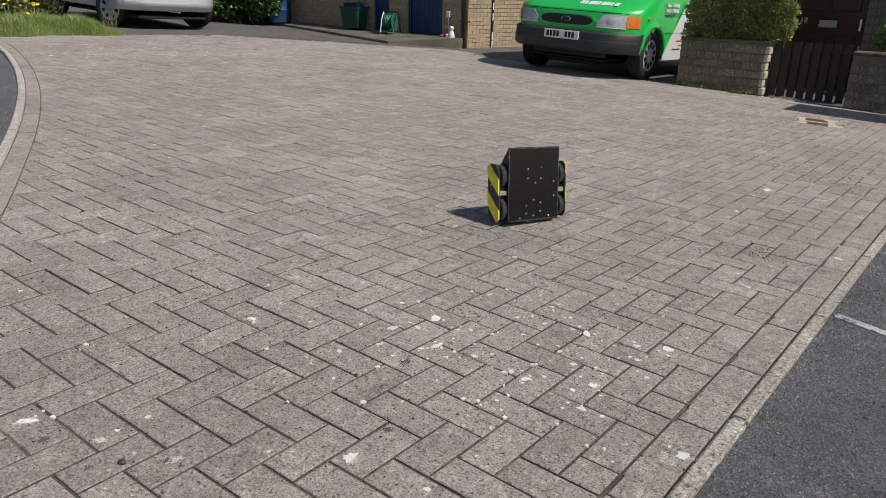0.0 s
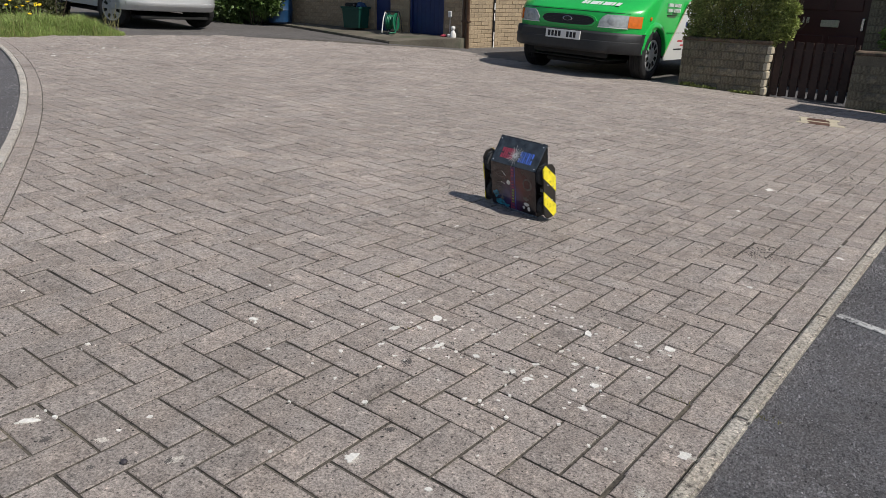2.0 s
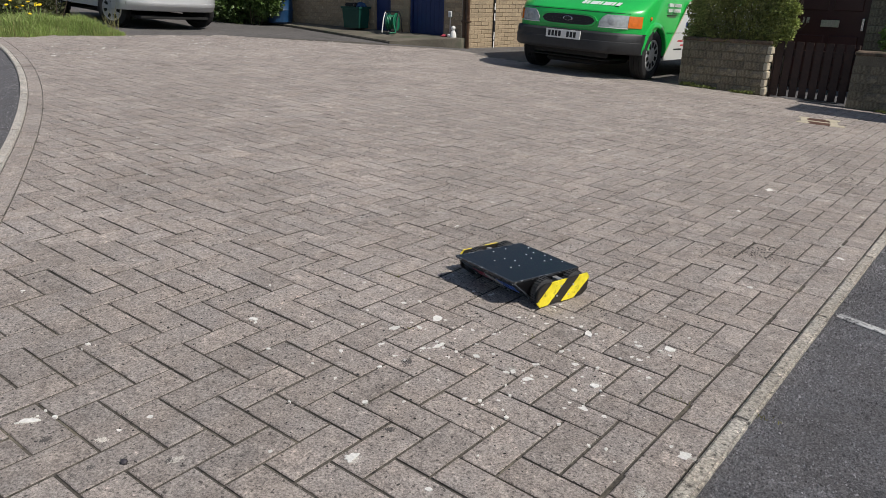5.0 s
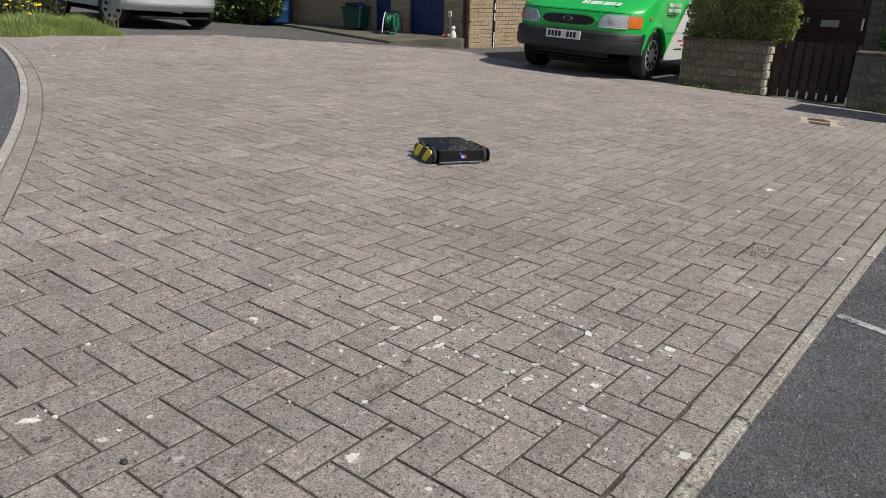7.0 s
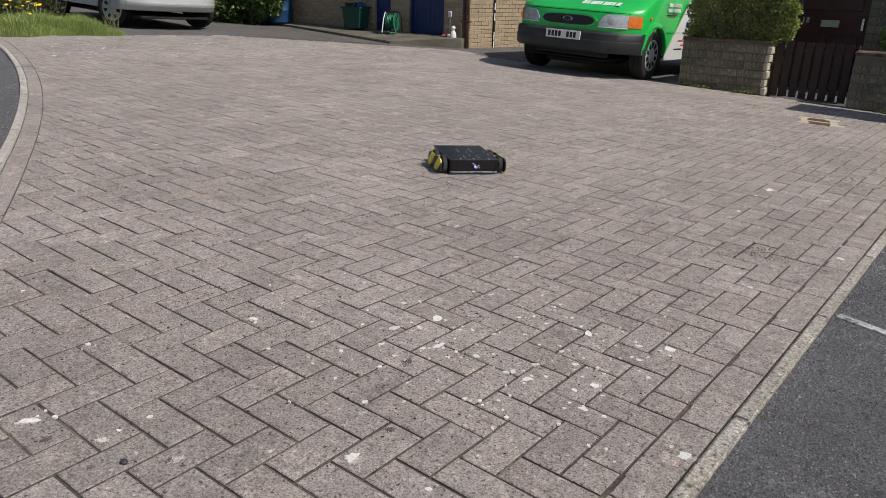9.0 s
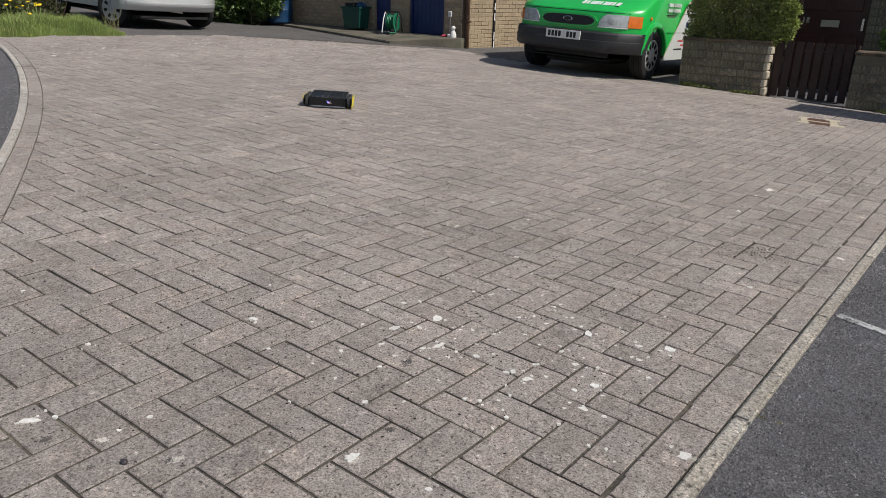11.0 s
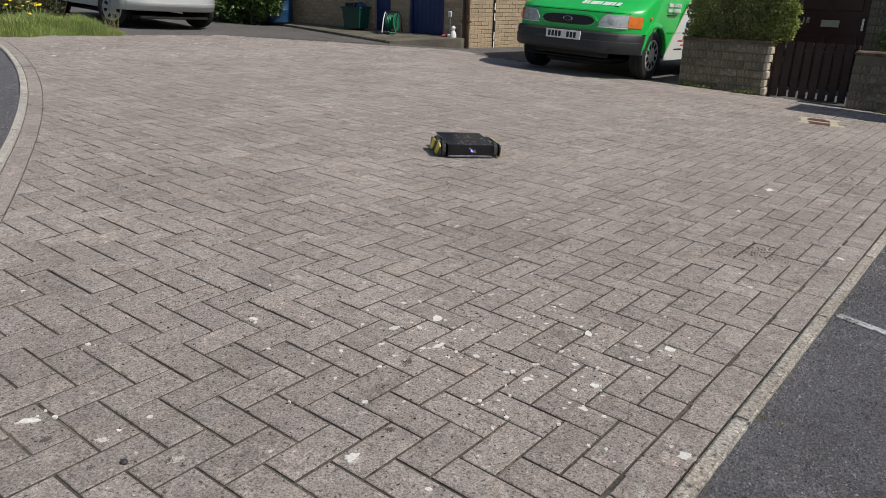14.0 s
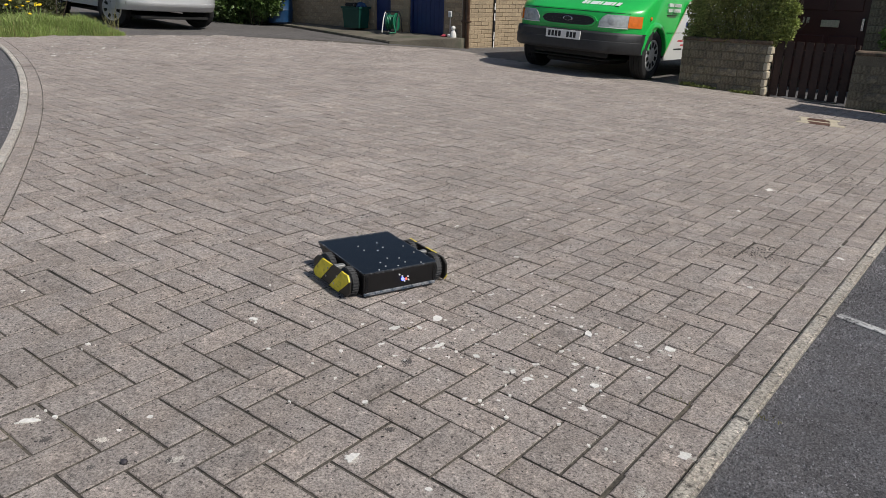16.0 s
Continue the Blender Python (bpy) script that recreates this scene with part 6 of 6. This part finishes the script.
def on_yard(x, y, z, rx, ry, rz):
    return SLOPE @ pose(x, y, z, rx, ry, rz)


ROBOT_ROWS = [
    (0.0, on_yard(-1.005, 1.599, 0.008, 78.8, 1.4, 70.7)), (0.2, on_yard(-0.963, 1.602, 0.008, 77.8, -0.0, 55.7)),
    (0.4, on_yard(-0.931, 1.587, 0.009, 78.9, -3.1, 10.8)), (0.5, on_yard(-0.967, 1.605, 0.008, 79.1, 0.4, 0.1)),
    (0.6, on_yard(-0.964, 1.580, 0.008, 76.7, 2.7, -29.9)), (0.7, on_yard(-0.954, 1.568, 0.009, 77.5, 2.4, -41.4)),
    (0.8, on_yard(-0.956, 1.562, 0.008, 77.0, 2.8, -47.5)), (0.9, on_yard(-0.973, 1.573, 0.008, 76.5, 2.9, -51.8)),
    (1.0, on_yard(-0.970, 1.567, 0.008, 77.4, 2.6, -53.7)), (1.1, on_yard(-0.970, 1.558, 0.008, 78.7, 2.2, -55.7)),
    (1.2, on_yard(-1.021, 1.624, 0.007, 79.2, -0.9, -69.6)), (1.3, on_yard(-1.003, 1.605, 0.008, 80.8, -0.7, -85.1)),
    (1.4, on_yard(-1.007, 1.575, 0.008, 81.6, -1.8, -105.1)), (1.5, on_yard(-1.027, 1.587, 0.008, 80.7, -0.2, -121.6)),
    (1.6, on_yard(-1.035, 1.593, 0.007, 81.4, 2.5, -141.1)), (1.8, on_yard(-1.077, 1.626, 0.008, 81.7, 1.6, -158.1)),
    (1.9, on_yard(-1.096, 1.646, 0.008, 80.7, 1.0, -168.2)), (2.0, on_yard(-1.108, 1.673, 0.008, 79.7, 1.2, -191.1)),
    (2.1, on_yard(-1.136, 1.739, 0.008, 78.8, -1.7, -206.4)), (2.2, on_yard(-1.105, 1.760, 0.008, 78.7, 0.0, -225.0)),
    (2.3, on_yard(-1.097, 1.806, 0.007, 80.0, 1.8, -242.1)), (2.4, on_yard(-1.031, 1.756, 0.008, 80.2, 0.8, -273.8)),
    (2.5, on_yard(-1.001, 1.751, 0.008, 79.0, 0.8, -296.6)), (2.6, on_yard(-0.964, 1.734, 0.009, 78.1, 1.3, -337.4)),
    (2.7, on_yard(-0.949, 1.750, 0.008, 78.3, 2.3, -371.1)), (2.8, on_yard(-0.959, 1.792, 0.008, 78.1, -0.1, -436.8)),
    (2.9, on_yard(-0.947, 1.785, 0.008, 82.0, -1.6, -472.7)), (3.0, on_yard(-0.946, 1.782, 0.007, 74.4, 2.3, -516.4)),
    (3.1, on_yard(-0.974, 1.801, 0.007, 64.4, 1.9, -515.8)), (3.2, on_yard(-0.985, 1.813, 0.007, 46.8, 0.8, -516.0)),
    (3.3, on_yard(-0.977, 1.822, 0.006, 23.1, -0.2, -515.4)), (3.4, on_yard(-0.991, 1.837, 0.008, 3.1, -0.7, -514.6)),
    (3.5, on_yard(-1.002, 1.862, 0.008, 0.0, 0.0, -514.4)), (3.7, on_yard(-0.998, 1.856, 0.008, 0.0, 0.0, -514.4)),
    (4.1, on_yard(-0.969, 1.781, 0.008, 0.0, 0.0, -515.1)), (4.2, on_yard(-0.919, 1.669, 0.008, 0.0, 0.0, -514.0)),
    (4.5, on_yard(-0.760, 1.360, 0.008, 0.0, 0.0, -511.0)), (4.8, on_yard(-0.600, 1.120, 0.008, 0.0, 0.0, -525.0)),
    (5.2, on_yard(-0.520, 1.000, 0.008, 0.0, 0.0, -585.0)), (5.6, on_yard(-0.470, 1.020, 0.008, 0.0, 0.0, -645.0)),
    (5.9, on_yard(-0.500, 1.120, 0.008, 0.0, 0.0, -668.0)), (6.1, on_yard(-0.650, 1.270, 0.008, 0.0, 0.0, -670.0)),
    (6.3, on_yard(-0.902, 1.491, 0.008, 0.0, 0.0, -669.7)), (6.4, on_yard(-1.048, 1.628, 0.008, 0.0, 0.0, -669.0)),
    (6.5, on_yard(-1.169, 1.729, 0.008, 0.0, 0.0, -667.5)), (6.6, on_yard(-1.348, 1.875, 0.008, 0.0, 0.0, -665.1)),
    (6.8, on_yard(-1.666, 2.106, 0.008, 0.0, 0.0, -660.3)), (7.0, on_yard(-1.878, 2.262, 0.008, 0.0, 0.0, -656.8)),
    (7.2, on_yard(-2.026, 2.485, 0.008, 0.0, 0.0, -572.3)), (7.4, on_yard(-2.204, 2.486, 0.008, 0.0, 0.0, -499.9)),
    (7.5, on_yard(-2.311, 2.435, 0.008, 0.0, 0.0, -452.0)), (7.6, on_yard(-2.282, 2.320, 0.008, 0.0, 0.0, -398.8)),
    (7.8, on_yard(-2.059, 2.314, 0.008, 0.0, 0.0, -322.7)), (8.0, on_yard(-1.985, 2.304, 0.008, 0.0, 0.0, -306.8)),
    (8.2, on_yard(-1.982, 2.312, 0.008, 0.0, 0.0, -306.8)), (8.5, on_yard(-1.743, 2.148, 0.008, 0.0, 0.0, -305.3)),
    (8.8, on_yard(-1.555, 2.022, 0.008, 0.0, 0.0, -305.2)), (9.0, on_yard(-1.677, 2.117, 0.008, 0.0, 0.0, -304.9)),
    (9.2, on_yard(-1.944, 2.283, 0.008, 0.0, 0.0, -304.5)), (9.5, on_yard(-2.350, 2.550, 0.008, 0.0, 0.0, -303.0)),
    (9.9, on_yard(-2.850, 2.820, 0.008, 0.0, 0.0, -300.0)), (10.4, on_yard(-3.400, 3.000, 0.008, 0.0, 0.0, -298.0)),
    (10.9, on_yard(-3.750, 2.980, 0.008, 0.0, 0.0, -315.0)), (11.3, on_yard(-3.799, 2.866, 0.008, 0.0, 0.0, -327.4)),
    (11.5, on_yard(-3.733, 2.984, 0.008, 0.0, 0.0, -285.3)), (11.7, on_yard(-3.524, 2.959, 0.008, 0.0, 0.0, -287.0)),
    (11.9, on_yard(-3.226, 2.937, 0.008, 0.0, 0.0, -287.9)), (12.1, on_yard(-2.804, 2.828, 0.008, 0.0, 0.0, -289.8)),
    (12.3, on_yard(-2.375, 2.739, 0.008, 0.0, 0.0, -279.7)), (12.4, on_yard(-2.253, 2.856, 0.008, 0.0, 0.0, -235.5)),
    (12.5, on_yard(-2.207, 2.940, 0.008, 0.0, 0.0, -210.9)), (12.6, on_yard(-2.274, 2.957, 0.008, 0.0, 0.0, -155.3)),
    (12.7, on_yard(-2.170, 2.938, 0.008, 0.0, 0.0, -152.0)), (12.8, on_yard(-2.233, 2.889, 0.008, 0.0, 0.0, -108.8)),
    (13.0, on_yard(-2.295, 2.884, 0.008, 0.0, 0.0, -36.0)), (13.2, on_yard(-2.270, 2.846, 0.008, 0.0, 0.0, -2.1)),
    (13.4, on_yard(-2.288, 2.822, 0.008, 0.0, 0.0, -1.7)), (13.5, on_yard(-2.259, 2.747, 0.008, 0.0, 0.0, 1.5)), (13.6, on_yard(-2.237, 2.623, 0.008, 0.0, 0.0, 13.4)),
    (13.8, on_yard(-2.129, 2.567, 0.008, 0.0, 0.0, 46.4)), (14.0, on_yard(-1.944, 2.448, 0.008, 0.0, 0.0, 52.0)),
    (14.2, on_yard(-1.678, 2.266, 0.008, 0.0, 0.0, 53.4)), (14.4, on_yard(-1.391, 2.066, 0.008, 0.0, 0.0, 52.7)),
    (14.5, on_yard(-1.296, 2.000, 0.008, 0.0, 0.0, 50.5)), (14.6, on_yard(-1.139, 1.876, 0.008, 0.0, 0.0, 44.0)), (14.8, on_yard(-1.125, 1.706, 0.008, 0.0, 0.0, 3.3)),
    (15.0, on_yard(-1.163, 1.502, 0.008, 0.0, 0.0, -8.0)), (15.2, on_yard(-1.233, 1.226, 0.008, 0.0, 0.0, -6.0)),
    (15.3, on_yard(-1.257, 1.109, 0.008, 0.0, 0.0, -5.3)), (15.4, on_yard(-1.291, 0.925, 0.008, 0.0, 0.0, -2.7)),
    (15.5, on_yard(-1.260, 0.788, 0.008, 0.0, 0.0, 9.9)), (15.6, on_yard(-1.178, 0.672, 0.008, 0.0, 0.0, 39.3)),
    (15.7, on_yard(-1.154, 0.627, 0.008, 0.0, 0.0, 50.8)), (15.8, on_yard(-1.051, 0.590, 0.008, 0.0, 0.0, 64.8)),
    (15.9, on_yard(-0.967, 0.558, 0.008, 0.0, 0.0, 71.9)), (16.0, on_yard(-0.826, 0.515, 0.008, 0.0, 0.0, 73.7)),
]
make_pavers()


def wheel_rows(side, y):
    """Rows by which a wheel turns: its way along the robot's own y axis, a step for each thirtieth of a second."""
    rows, angle, i = [], 0.0, 0
    last = None
    for k in range(481):
        t = k / 30
        while i < len(ROBOT_ROWS) - 2 and ROBOT_ROWS[i + 1][0] < t:
            i += 1
        (t0, m0), (t1, m1) = ROBOT_ROWS[i], ROBOT_ROWS[i + 1]
        f = min(max((t - t0) / (t1 - t0), 0), 1)
        q = m0.to_quaternion().slerp(m1.to_quaternion(), f)
        p = m0.translation.lerp(m1.translation, f) + q @ Vector((side * 0.169, 0.13, 0))
        if last is not None:
            angle += max(-1.4, min(1.4, -(p - last).dot(q @ Vector((0, 1, 0))) / 0.05))
        last = p
        rows.append((t, Matrix.Translation((side * 0.169, y, RH / 2)) @ Matrix.Rotation(angle, 4, "X")))
    return rows


def motions():
    walk(robot, ROBOT_ROWS)
    for wheel, side, y in WHEELS:
        walk(wheel, wheel_rows(side, y))


motions()
